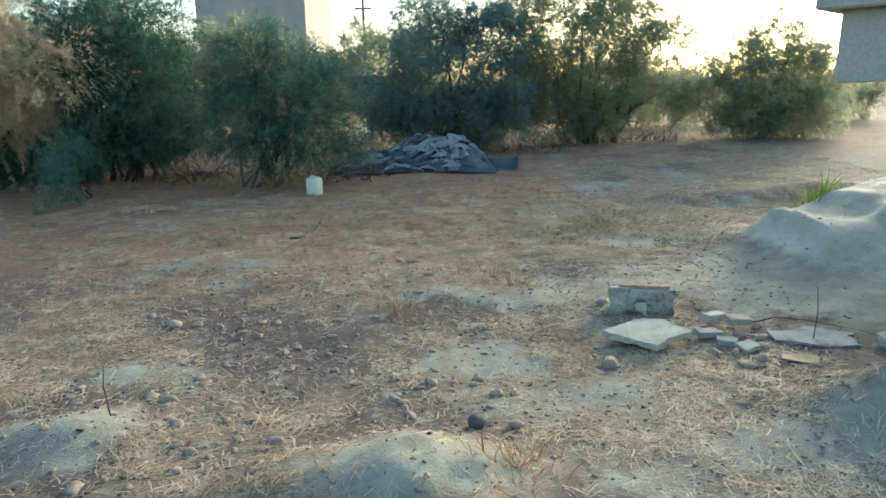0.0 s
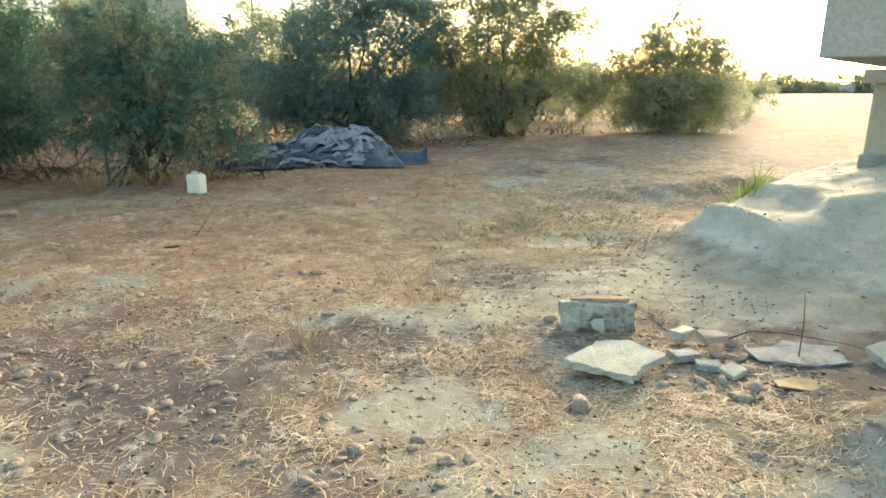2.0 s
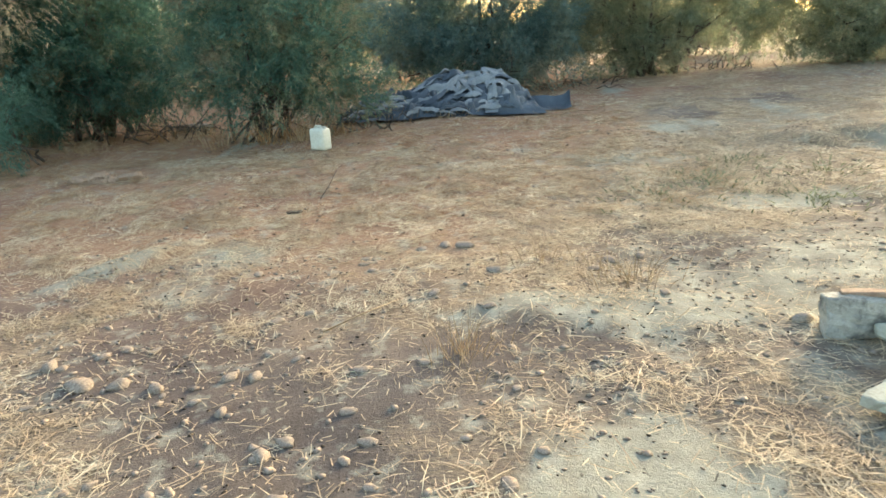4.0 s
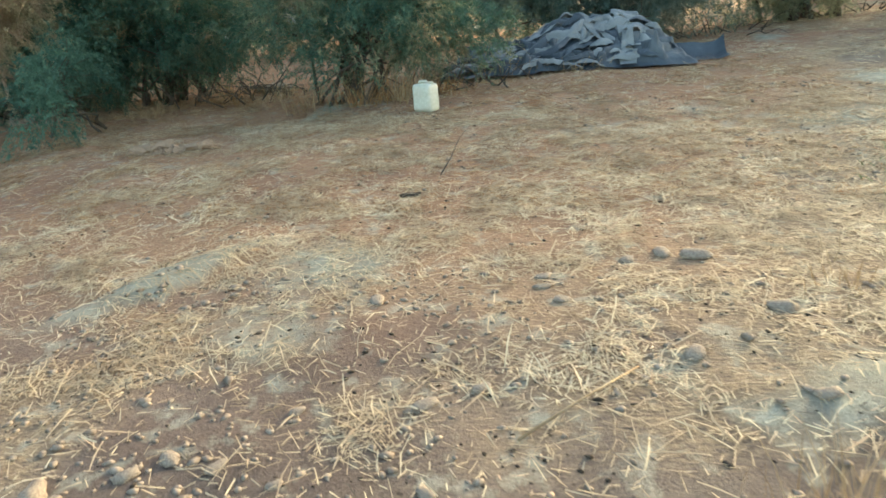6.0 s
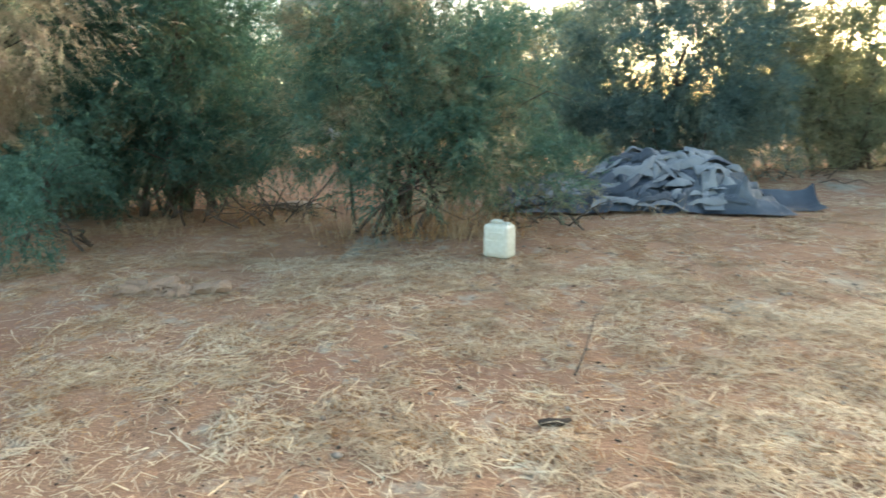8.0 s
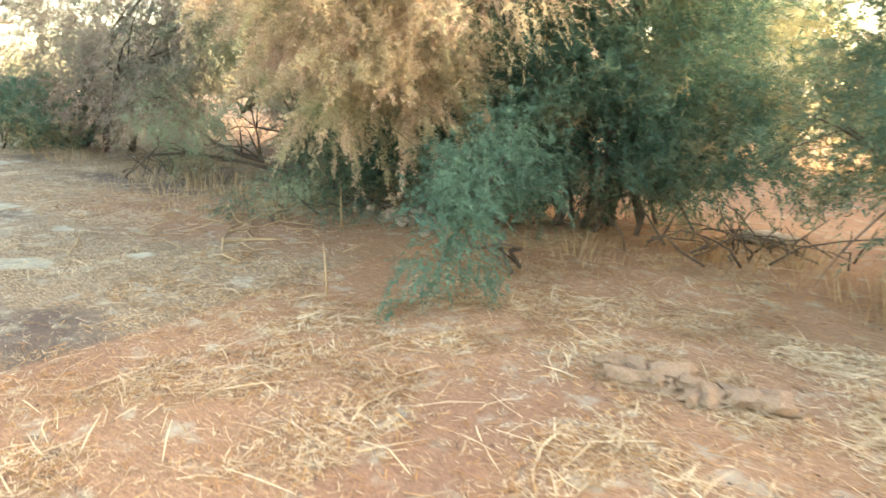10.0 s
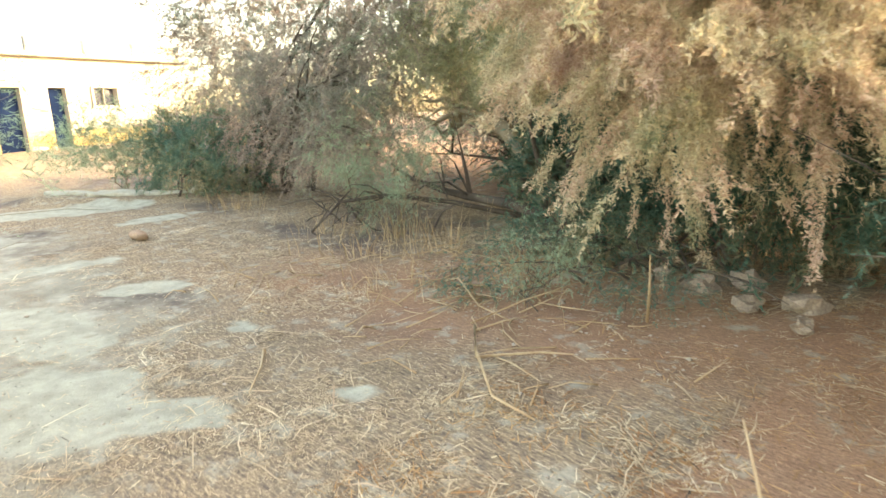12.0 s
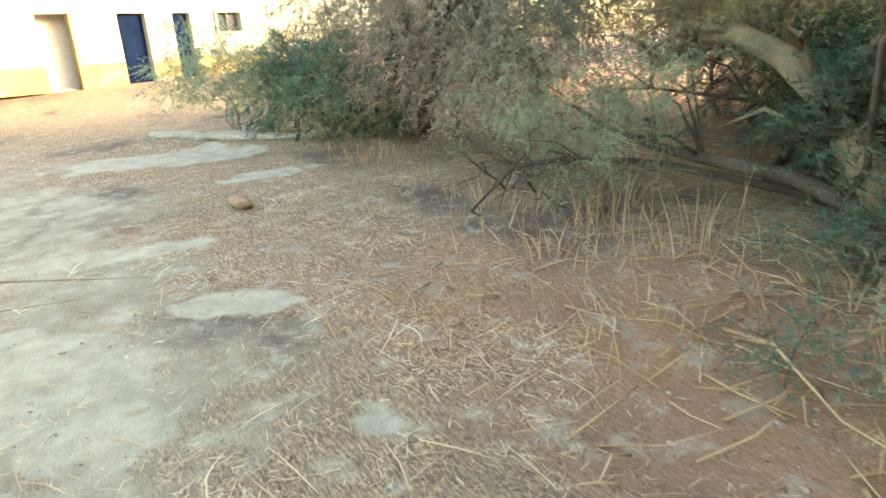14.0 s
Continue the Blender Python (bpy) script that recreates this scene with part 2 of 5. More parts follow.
def box(size, at=(0, 0, 0), bevel=0.0, seg=2):
    """A box whose base centre stands at the given place."""
    bm = bmesh.new()
    bmesh.ops.create_cube(bm, size=1)
    bmesh.ops.scale(bm, vec=size, verts=bm.verts)
    if bevel:
        bmesh.ops.bevel(bm, geom=bm.edges[:], offset=bevel, segments=seg, affect="EDGES", profile=0.5)
    bmesh.ops.translate(bm, vec=(at[0], at[1], at[2] + size[2] / 2), verts=bm.verts)
    return bm


def rough_up(bm, amount, scale, seed=0.0):
    for v in bm.verts:
        v.co += noise.noise_vector(v.co * scale + Vector((seed, seed * 1.7, seed * 0.3))) * amount
    return bm


def tube(points, radii, sides=6):
    """A tapered tube along the points."""
    pts = [Vector(p) for p in points]
    vs, fs = [], []
    for i, p in enumerate(pts):
        d = (pts[min(i + 1, len(pts) - 1)] - pts[max(i - 1, 0)]).normalized()
        a = d.orthogonal().normalized()
        b = d.cross(a)
        for k in range(sides):
            t = 2 * math.pi * k / sides
            vs.append(p + (a * math.cos(t) + b * math.sin(t)) * radii[i])
    for i in range(len(pts) - 1):
        for k in range(sides):
            j = (k + 1) % sides
            fs.append((i * sides + k, i * sides + j, (i + 1) * sides + j, (i + 1) * sides + k))
    fs.append(tuple(range(sides - 1, -1, -1)))
    fs.append(tuple(range((len(pts) - 1) * sides, len(pts) * sides)))
    return [tuple(v) for v in vs], fs


def join_tubes(tubes):
    vs, fs = [], []
    for v, f in tubes:
        o = len(vs)
        vs += v
        fs += [tuple(i + o for i in q) for q in f]
    return vs, fs


# ---- shape of the ground ----
def vnoise(x, y, scale, seed=0):
    """Smooth value noise, -1 to 1."""
    x, y = np.asarray(x, float) * scale + seed * 17.3, np.asarray(y, float) * scale + seed * 9.1
    ix, iy = np.floor(x), np.floor(y)
    fx, fy = x - ix, y - iy
    fx, fy = fx * fx * (3 - 2 * fx), fy * fy * (3 - 2 * fy)

    def h(a, b):
        s = np.sin(a * 127.1 + b * 311.7 + seed * 74.7) * 43758.5453
        return s - np.floor(s)
    return 2 * ((h(ix, iy) * (1 - fx) + h(ix + 1, iy) * fx) * (1 - fy) + (h(ix, iy + 1) * (1 - fx) + h(ix + 1, iy + 1) * fx) * fy) - 1


def fbm(x, y, scale, seed=0, octaves=4):
    return sum(vnoise(x, y, scale * 2 ** k, seed + k) * 0.5 ** k for k in range(octaves)) / 1.8


def step(a, b, v):
    t = np.clip((np.asarray(v, float) - a) / (b - a), 0, 1)
    return t * t * (3 - 2 * t)


def blob(x, y, cx, cy, rx, ry, turn=0.0, wobble=0.25, seed=0, edge=0.35):
    """1 inside an uneven oval, 0 outside."""
    c, s = math.cos(radians(turn)), math.sin(radians(turn))
    dx, dy = x - cx, y - cy
    u, v = (dx * c + dy * s) / rx, (-dx * s + dy * c) / ry
    r = np.hypot(u, v) + wobble * fbm(x, y, 2.2 / max(0.3, min(rx, ry)) ** 0.5, seed + 3)
    return 1 - step(1 - edge, 1 + edge * 0.4, r)


def bank_height(x, y):
    """The heap of clay: a sloping lumpy face towards the lot and a steep broken edge with a lower ledge."""
    x = x - 0.38
    n = fbm(x, y, 0.9, 5)
    lumps = fbm(x, y, 2.6, 9)
    top = 0.33 + 0.1 * np.clip(x - 4.2, 0, 4) + 0.1 * step(4.7, 4.9, x + 0.25 * lumps) + 0.06 * fbm(x, y, 1.6, 7) + 0.03 * lumps
    left = 0.35 * step(3.3, 4.2, x + 0.4 * n) + 0.65 * step(3.93, 4.06, x + 0.4 * n + 0.3 * fbm(x, y, 3.6, 15) + 0.06 * (y - 8))
    front = 0.35 * step(4.3, 6.2, y + 0.15 * (x - 4) + 0.3 * n) + 0.65 * step(6.0, 7.6, y + 0.1 * (x - 4) + 0.4 * n + 0.15 * lumps)
    back = 1 - step(8.5, 8.9, y - 0.45 * (x - 4.3) + 0.3 * fbm(x, y, 1.3, 6))
    apron = 0.14 * step(0, 1.6, x - 2.6 + 0.4 * n) * step(4.6, 6.2, y) * (1 - step(8.3, 9.6, y)) + 0.1 * step(0, 5, x - 3.2) * step(3, 4, y) * (1 - step(20, 30, x))
    rough = 0.03 * np.abs(fbm(x, y, 5.5, 19)) + 0.02 * np.maximum(0, lumps)
    return top * left * front * back + apron + rough * step(2.8, 3.6, x) * step(4.5, 5.5, y) * (1 - step(9, 10, y)) * (1 - step(9, 11, x))


def ground_z(x, y):
    x, y = np.asarray(x, float), np.asarray(y, float)
    z = 0.03 * (np.clip(y, 8.5, 20) - 8.5) + 0.036 * (np.clip(-x, 10.5, 30) - 10.5)
    z = z + 0.5 * (1 - step(0.6, 2.4, y)) * (1 - step(6, 12, np.abs(x)))
    z = z + bank_height(x, y)
    z = z + 0.25 * np.exp(-((((x + 0.2) / 0.72) ** 2 + ((y - 2.95) / 0.5) ** 2) ** 1.4)) * (1 + 0.5 * fbm(x, y, 3, 2) + 0.15 * fbm(x, y, 11, 3))
    z = z + 0.3 * np.exp(-(((x - 3.05) / 0.55) ** 2 + ((y - 3.75) / 0.4) ** 2)) * (1 + 0.6 * fbm(x, y, 4, 8) + 0.25 * fbm(x, y, 13, 8))
    z = z + 0.12 * np.exp(-(((x + 2.3) / 0.4) ** 2 + ((y - 3.6) / 0.3) ** 2))
    z = z + 0.03 * blob(x, y, 0.6, 6.25, 1.0, 0.35, -8, 0.3, 1, 0.6)
    z = z + 0.06 * blob(x, y, -3.15, 7.55, 0.65, 0.16, 52, 0.2, 4, 0.7)
    z = z + 0.16 * blob(x, y, 5.5, 11.5, 2.2, 0.7, 10, 0.3, 7, 0.7)
    # broken drain along the far edge: a narrow dark gap
    along, off = (x + 17.5) * 0.745 + (y - 12.25) * 0.667, (y - 12.25) * 0.745 - (x + 17.5) * 0.667
    off = off + 0.16 * fbm(x, y, 1.1, 71)
    z = z - 0.32 * (1 - step(0.1, 0.2, np.abs(off - 0.2))) * (1 - step(1.7, 2.1, np.abs(along))) + 0.07 * (1 - step(0.1, 0.5, np.abs(off + 0.3))) * (1 - step(1.8, 2.4, np.abs(along)))
    near = 1 - step(25, 60, np.hypot(x, y))
    return z + near * (0.045 * fbm(x, y, 0.7, 11) + 0.014 * fbm(x, y, 5, 12, 3) + 0.012 * np.abs(fbm(x, y, 2.3, 13, 3)))


def gz(x, y):
    return float(ground_z(np.array([x]), np.array([y]))[0])


def bare_mask(x, y):
    b = np.zeros_like(np.asarray(x, float))
    for args in ((0.6, 6.25, 1.15, 0.4, -8), (0.35, 4.75, 0.55, 0.42, 10), (-0.2, 3.05, 0.8, 0.55, 0), (1.0, 4.1, 0.9, 0.3, 5), (-2.25, 4.5, 0.45, 0.22, 0),
                 (-3.15, 7.55, 0.75, 0.17, 52), (-2.3, 3.6, 0.5, 0.35, 0), (2.8, 6.9, 1.8, 1.0, 20), (3.6, 6.0, 1.1, 0.8, 0), (2.4, 8.6, 1.2, 0.35, 0), (2.6, 3.4, 1.3, 0.6, 0)):
        b = np.maximum(b, 0.72 * blob(x, y, *args, 0.6, 2, 0.8))
    b = np.maximum(b, step(0.06, 0.2, bank_height(x, y)))
    b = np.maximum(b, 0.5 * blob(x, y, -14.0, 8.6, 5.5, 2.0, 0, 0.35, 9, 0.4))
    b = np.maximum(b, 0.55 * step(0.25, 0.6, fbm(x, y, 0.55, 21)) * (x < 9) * (x > -4))
    return b * (0.72 + 0.28 * step(-0.3, 0.2, fbm(x, y, 5, 44)))


def lime_mask(x, y):
    b = np.zeros_like(np.asarray(x, float))
    for args in ((-12.5, 10.45, 0.42, 0.16, 60), (-13.9, 9.9, 0.8, 0.14, 75), (-12.2, 9.5, 0.9, 0.35, 10), (-10.1, 9.75, 0.34, 0.2, 40), (-9.5, 10.5, 0.16, 0.09, 0), (-11.0, 10.62, 0.13, 0.1, 0),
                 (-10.7, 9.3, 0.6, 0.5, 0), (-17.3, 10.9, 0.5, 1.2, -20), (-15.4, 11.6, 0.2, 0.5, 0), (-11.4, 8.6, 1.2, 0.5, 0)):
        b = np.maximum(b, blob(x, y, *args, 0.45, 6, 0.1))
    return b * (0.55 + 0.45 * step(-0.2, 0.3, fbm(x, y, 6, 30)))


def red_mask(x, y):
    r = step(-0.5, 0.3, -x * 0.35 + 0.12 * (y - 9) + 0.5 * fbm(x, y, 0.4, 14)) * step(5, 9, y)
    far = step(14, 17, y) * (1 - step(28, 40, y))
    r2 = 0.9 * blob(x, y, -9.7, 12.2, 3.2, 1.25, 10, 0.3, 3, 0.6)
    return np.clip(0.88 * np.maximum(r * (x > -8), 0) + 0.6 * far + r2, 0, 1)


def soil_mask(x, y):
    """Trodden brown soil with little straw on it."""
    return np.maximum(blob(x, y, -1.0, 5.5, 2.3, 0.75, -12, 0.5, 12, 0.6), 0.5 * blob(x, y, -3.3, 5.1, 1.3, 0.7, 0, 0.5, 13, 0.6))


def spread(lo, hi, fine_lo, fine_hi, d):
    """Grid lines, close in the middle and ever wider outwards."""
    mid = np.arange(fine_lo, fine_hi + d / 2, d)
    out, s = [], d
    v = fine_hi
    while v < hi:
        s *= 1.22
        v += s
        out.append(v)
    low, s = [], d
    v = fine_lo
    while v > lo:
        s *= 1.22
        v -= s
        low.append(v)
    return np.concatenate([low[::-1], mid, out])


def build_ground():
    xs, ys = spread(-900, 900, -19.5, 9, 0.075), spread(-500, 1500, 1.5, 17, 0.075)
    gx, gy = np.meshgrid(xs, ys)
    x, y = gx.ravel(), gy.ravel()
    z = ground_z(x, y)
    ny, nx = gx.shape
    i = (np.arange(ny - 1)[:, None] * nx + np.arange(nx - 1)[None, :]).ravel()
    me = mesh_of("ground", np.stack([x, y, z], 1), np.stack([i, i + 1, i + nx + 1, i + nx], 1), M_EARTH, True)
    bare = bare_mask(x, y)
    fields = {"bare": bare, "lime": lime_mask(x, y), "red": red_mask(x, y), "bank": step(0.1, 0.3, bank_height(x, y)) * (0.75 + 0.25 * step(-0.3, 0.3, fbm(x, y, 2.0, 61))), "litter": np.clip(0.1 + 0.82 * step(-0.25, 0.25, fbm(x, y, 0.9, 17) + 0.08 * np.clip(y - 6.0, -1.0, 3.5)), 0, 1) * (1 - 0.75 * soil_mask(x, y))}
    for k, v in fields.items():
        me.attributes.new(k, "FLOAT", "POINT").data.foreach_set("value", v.astype(np.float32))
    ob = new("ground", me)
    tagged(ob, "dry earth lot of reddish soil, straw litter and grey clay", "ground", kind="structure")


build_ground()


# ---- straw, stalks, gravel ----
def ribbons(rng, x, y, length, width, lift, tilt=0.0, short=False):
    """Flat straws lying on the ground: the short ones straight, the long ones bent."""
    n = len(x)
    a = rng.uniform(0, 2 * np.pi, n)
    d = np.stack([np.cos(a), np.sin(a)], 1)
    p = np.stack([-d[:, 1], d[:, 0]], 1)
    bend = rng.normal(0, 0.045, n) * length
    rise = np.abs(rng.normal(0, 0.004, n))
    rows = []
    for t, w in ((-0.5, 0.8), (0.5, 0.5)) if short else ((-0.5, 0.55), (0.0, 1.0), (0.5, 0.4)):
        c = np.stack([x, y], 1) + d * (t * length)[:, None] + p * (bend * (1 - 4 * t * t))[:, None]
        z = ground_z(c[:, 0], c[:, 1]) + 0.004 + lift * (1 - 3.2 * t * t) * (not short) + rise + (0.5 + t) * tilt * length
        for s in (-1, 1):
            q = c + p * (s * width * w / 2)[:, None]
            rows.append(np.concatenate([q, (z + s * rng.uniform(-0.3, 0.3, n) * width)[:, None]], 1))
    k = len(rows)
    v = np.stack(rows, 1).reshape(-1, 3)
    o = (np.arange(n) * k)[:, None]
    f = [o + np.array([[0, 1, 3, 2]])]
    if not short:
        f.append(o + np.array([[2, 3, 5, 4]]))
    return v, np.concatenate(f, 0)


def scatter(rng, n, x0, x1, y0, y1, keep):
    x, y = rng.uniform(x0, x1, n), rng.uniform(y0, y1, n)
    k = rng.uniform(0, 1, n) < keep(x, y)
    return x[k], y[k]


def straw_keep(x, y):
    patch = 0.1 + 0.9 * step(-0.25, 0.2, fbm(x, y, 0.9, 17) + 0.08 * np.clip(y - 6.0, -1.0, 3.5)) * step(-0.3, 0.4, fbm(x, y, 2.9, 41))
    patch = patch * (1 - 0.6 * blob(x, y, -9.2, 12.2, 2.0, 1.1, 15, 0.3, 3, 0.6)) * (1 - 0.45 * (x < -7.5))
    patch = patch * (1 - 0.1 * red_mask(x, y))
    patch = patch * (1 - 0.72 * soil_mask(x, y) * step(-0.35, 0.25, fbm(x, y, 2.0, 77)))
    return patch * (1 - 0.93 * bare_mask(x, y)) * (1 - 0.9 * lime_mask(x, y))


def lay_straw(name, label, n, area, lo, hi, w, seed, mat, tilt=0.0, short=False):
    rng = np.random.default_rng(seed)
    x, y = scatter(rng, n, *area, straw_keep)
    length = lo + (hi - lo) * rng.beta(1.3, 3.0, len(x))
    v, f = ribbons(rng, x, y, length, rng.uniform(0.6, 1.3, len(x)) * w, rng.uniform(0, 0.02, len(x)), tilt=rng.exponential(tilt, len(x)) if tilt else 0.0, short=short)
    solo(name, mesh_of(name, v, f, mat), (0, 0, 0), label, "straw", kind="stuff")


lay_straw("straw_litter", "short pale broken straw strewn over the lot", 330000, (-5.0, 3.0, 2.6, 12.0), 0.025, 0.13, 0.0052, 1, M_STRAW, 0.07, True)
lay_straw("straw_litter", "long pale dry straws lying over the lot", 20000, (-5.0, 3.0, 2.6, 12.0), 0.1, 0.3, 0.0058, 9, M_STRAW, 0.06)
lay_straw("straw_litter", "short broken straw strewn before the bushes", 200000, (-14.5, -5.0, 8.0, 14.5), 0.02, 0.1, 0.0045, 2, M_STRAW, 0.06, True)
lay_straw("straw_litter", "long pale dry reeds lying before the bushes", 7000, (-14.5, -5.0, 8.0, 14.5), 0.12, 0.42, 0.0065, 10, M_STRAW, 0.05)
lay_straw("straw_litter", "thin straw far across the lot", 120000, (-4, 9, 8.0, 20), 0.05, 0.2, 0.009, 3, M_STRAW, 0.07, True)
lay_straw("rust_litter", "rust-brown fallen needles and straw before the bushes", 110000, (-9.0, 2.5, 8.5, 15.0), 0.03, 0.14, 0.007, 14, M_RUST, 0.05, True)
lay_straw("twig_litter", "dark brown twigs and bits of bark on the soil", 16000, (-13, 3.5, 2.6, 13.5), 0.02, 0.12, 0.005, 4, M_BARK)


def gravel(name, label, n, area, lo, hi, seed, mat, keep):
    """Small stones, each a squashed eight-sided pebble."""
    rng = np.random.default_rng(seed)
    x, y = scatter(rng, n, *area, keep)
    m = len(x)
    base = np.array([[1, 0, 0], [0.7, 0.7, 0.1], [0, 1, 0], [-0.7, 0.7, -0.1], [-1, 0, 0], [-0.7, -0.7, 0.1], [0, -1, 0], [0.7, -0.7, -0.1], [0.15, 0.1, 0.62], [-0.1, 0, -0.5]])
    a, r = rng.uniform(0, 6.28, m), lo + (hi - lo) * rng.beta(1, 4, m)
    v = base[None] * rng.uniform(0.75, 1.2, (m, 10, 1)) * r[:, None, None]
    c, s = np.cos(a)[:, None], np.sin(a)[:, None]
    vx, vy = v[..., 0] * 1.25, v[..., 1] * 0.9
    v = np.stack([vx * c - vy * s + x[:, None], vx * s + vy * c + y[:, None], v[..., 2] + (ground_z(x, y) + r * 0.2)[:, None]], 2).reshape(-1, 3)
    k = np.array([[i, (i + 1) % 8, 8] for i in range(8)] + [[(i + 1) % 8, i, 9] for i in range(8)])
    f = (np.arange(m)[:, None, None] * 10 + k[None]).reshape(-1, 3)
    solo(name, mesh_of(name, v, f, mat, True), (0, 0, 0), label, "gravel", kind="stuff")


gravel("gravel", "small rounded grey-brown pebbles in the soil", 7500, (-3.5, 3.5, 2.6, 7.5), 0.006, 0.034, 5, M_STONE, lambda x, y: 0.25 + 0.75 * step(-0.1, 0.4, fbm(x, y, 1.0, 33)))
gravel("earth_crumbs", "small dark crumbs of earth on the soil", 8000, (-5.0, 3.5, 2.8, 12.5), 0.005, 0.022, 15, M_DUNG, lambda x, y: (0.1 + 0.6 * step(-0.1, 0.4, fbm(x, y, 1.4, 35))) * (1 - 0.8 * bare_mask(x, y)))
gravel("gravel", "small rounded pebbles scattered far over the lot", 2600, (-4.5, 4.5, 7.0, 12.5), 0.008, 0.036, 16, M_STONE, lambda x, y: 0.15 + 0.6 * step(0.0, 0.4, fbm(x, y, 1.0, 36)))
gravel("dung_pellets", "small dark pellets scattered on the clay", 2600, (-3.5, 5, 2.8, 9), 0.004, 0.01, 6, M_DUNG, lambda x, y: 0.3 + 0.5 * bare_mask(x, y))
gravel("gravel", "pale plaster crumbs and pebbles beside the bushes", 1800, (-13.5, -8, 8.5, 14), 0.006, 0.028, 7, M_ROCK, lambda x, y: 0.15 + 0.85 * blob(x, y, -9.6, 12.2, 1.4, 0.9))
gravel("gravel", "small stones in the grey clay heap", 1100, (2.6, 8.5, 4.2, 9.5), 0.005, 0.026, 8, M_STONE, lambda x, y: 0.4 + 0 * x)


def stone_mesh(seed, flat, mat, sub=2, jag=0.25, smooth=True):
    bm = bmesh.new()
    bmesh.ops.create_icosphere(bm, subdivisions=sub, radius=1)
    for v in bm.verts:
        v.co *= 1 + jag * noise.noise(v.co * 1.1 + Vector((seed * 3.1, seed, 0))) + 0.4 * jag * noise.noise(v.co * 2.7 + Vector((seed, 0, 5)))
    bmesh.ops.scale(bm, vec=(1.2, 0.85, flat), verts=bm.verts)
    return from_bm("stone", bm, mat, smooth)


STONES = [stone_mesh(k, f, M_STONE, 2, 0.5) for k, f in enumerate((0.45, 0.58, 0.4, 0.52, 0.48))]
PEBBLES = ((-1.51, 3.22, 5), (-1.7, 3.72, 6), (-1.41, 3.8, 5), (-1.02, 3.5, 6), (-2.0, 3.08, 7), (-2.48, 5.56, 9), (-2.27, 5.58, 7), (-2.05, 4.13, 8), (-1.9, 4.07, 8), (-1.74, 4.34, 6),
           (-0.09, 4.29, 6), (0.37, 4.13, 6), (0.49, 4.13, 6), (0.25, 4.36, 5), (-0.62, 4.29, 5), (-0.25, 4.66, 5), (-0.83, 4.54, 4), (-0.37, 4.49, 4), (-1.31, 4.92, 6), (-0.97, 5.22, 5),
           (-1.83, 4.44, 6), (-0.17, 6.97, 7), (-1.17, 7.36, 5), (-1.55, 5.63, 6), (-0.38, 7.57, 9), (-0.61, 6.61, 6), (-2.05, 5.53, 6), (-0.97, 5.63, 6))
MORE_PEBBLES = ((-1.69, 5.63, 6), (-2.43, 5.99, 5), (-2.54, 5.91, 5), (-2.79, 5.8, 7), (-0.63, 5.66, 5), (-1.41, 6.41, 5), (0.72, 7.18, 8), (-0.25, 6.33, 5), (1.28, 4.6, 10), (2.28, 4.51, 9),
                (2.54, 4.87, 11), (-0.55, 7.62, 7), (0.55, 7.0, 6), (0.95, 7.25, 6), (3.0, 3.55, 9), (3.25, 3.6, 6), (2.85, 3.4, 5))
for k, (px, py, cm) in enumerate(PEBBLES + MORE_PEBBLES):
    ob = solo("stone", STONES[k % 5], (px, py, gz(px, py) + cm * 0.0012), "rounded grey-brown stone on the dry soil", "stone", "field stones", rot=(0, 0, k * 67))
    ob.scale = [cm * 0.0075] * 3
rng_f = np.random.default_rng(52)
for k in range(110):
    cx, cy, sp = ((-1.75, 3.7, 0.45), (-1.2, 3.4, 0.4), (-2.1, 4.6, 0.5), (-0.1, 4.1, 0.4), (-0.6, 5.0, 0.8), (-1.4, 5.6, 0.8), (2.4, 4.7, 0.4), (-0.3, 7.0, 0.9))[k % 8]
    px, py, cm = cx + rng_f.normal(0, sp), cy + rng_f.normal(0, sp * 0.6), 2.2 + 4.2 * rng_f.beta(1.2, 2.6)
    ob = solo("stone", STONES[k % 5], (px, py, gz(px, py) + cm * 0.001), "small rounded grey-brown stone on the dry soil", "stone", "field stones", rot=(0, 0, k * 53))
    ob.scale = [cm * 0.0075 * rng_f.uniform(0.85, 1.3), cm * 0.0075, cm * 0.0075 * rng_f.uniform(0.8, 1.2)]
ob = solo("stone", stone_mesh(9, 0.75, M_STONE_DARK), (0.21, 3.66, gz(0.21, 3.66) + 0.03), "dark grey smooth half-round stone beside a clay mound", "stone", rot=(0, 25, 20))
ob.scale = (0.06, 0.06, 0.075)
ob = solo("stone", stone_mesh(11, 0.5, M_STONE), (0.45, 3.64, gz(0.45, 3.64) + 0.02), "small grey-brown stone beside a clay mound", "stone", rot=(0, 0, -10))
ob.scale = (0.045, 0.045, 0.045)


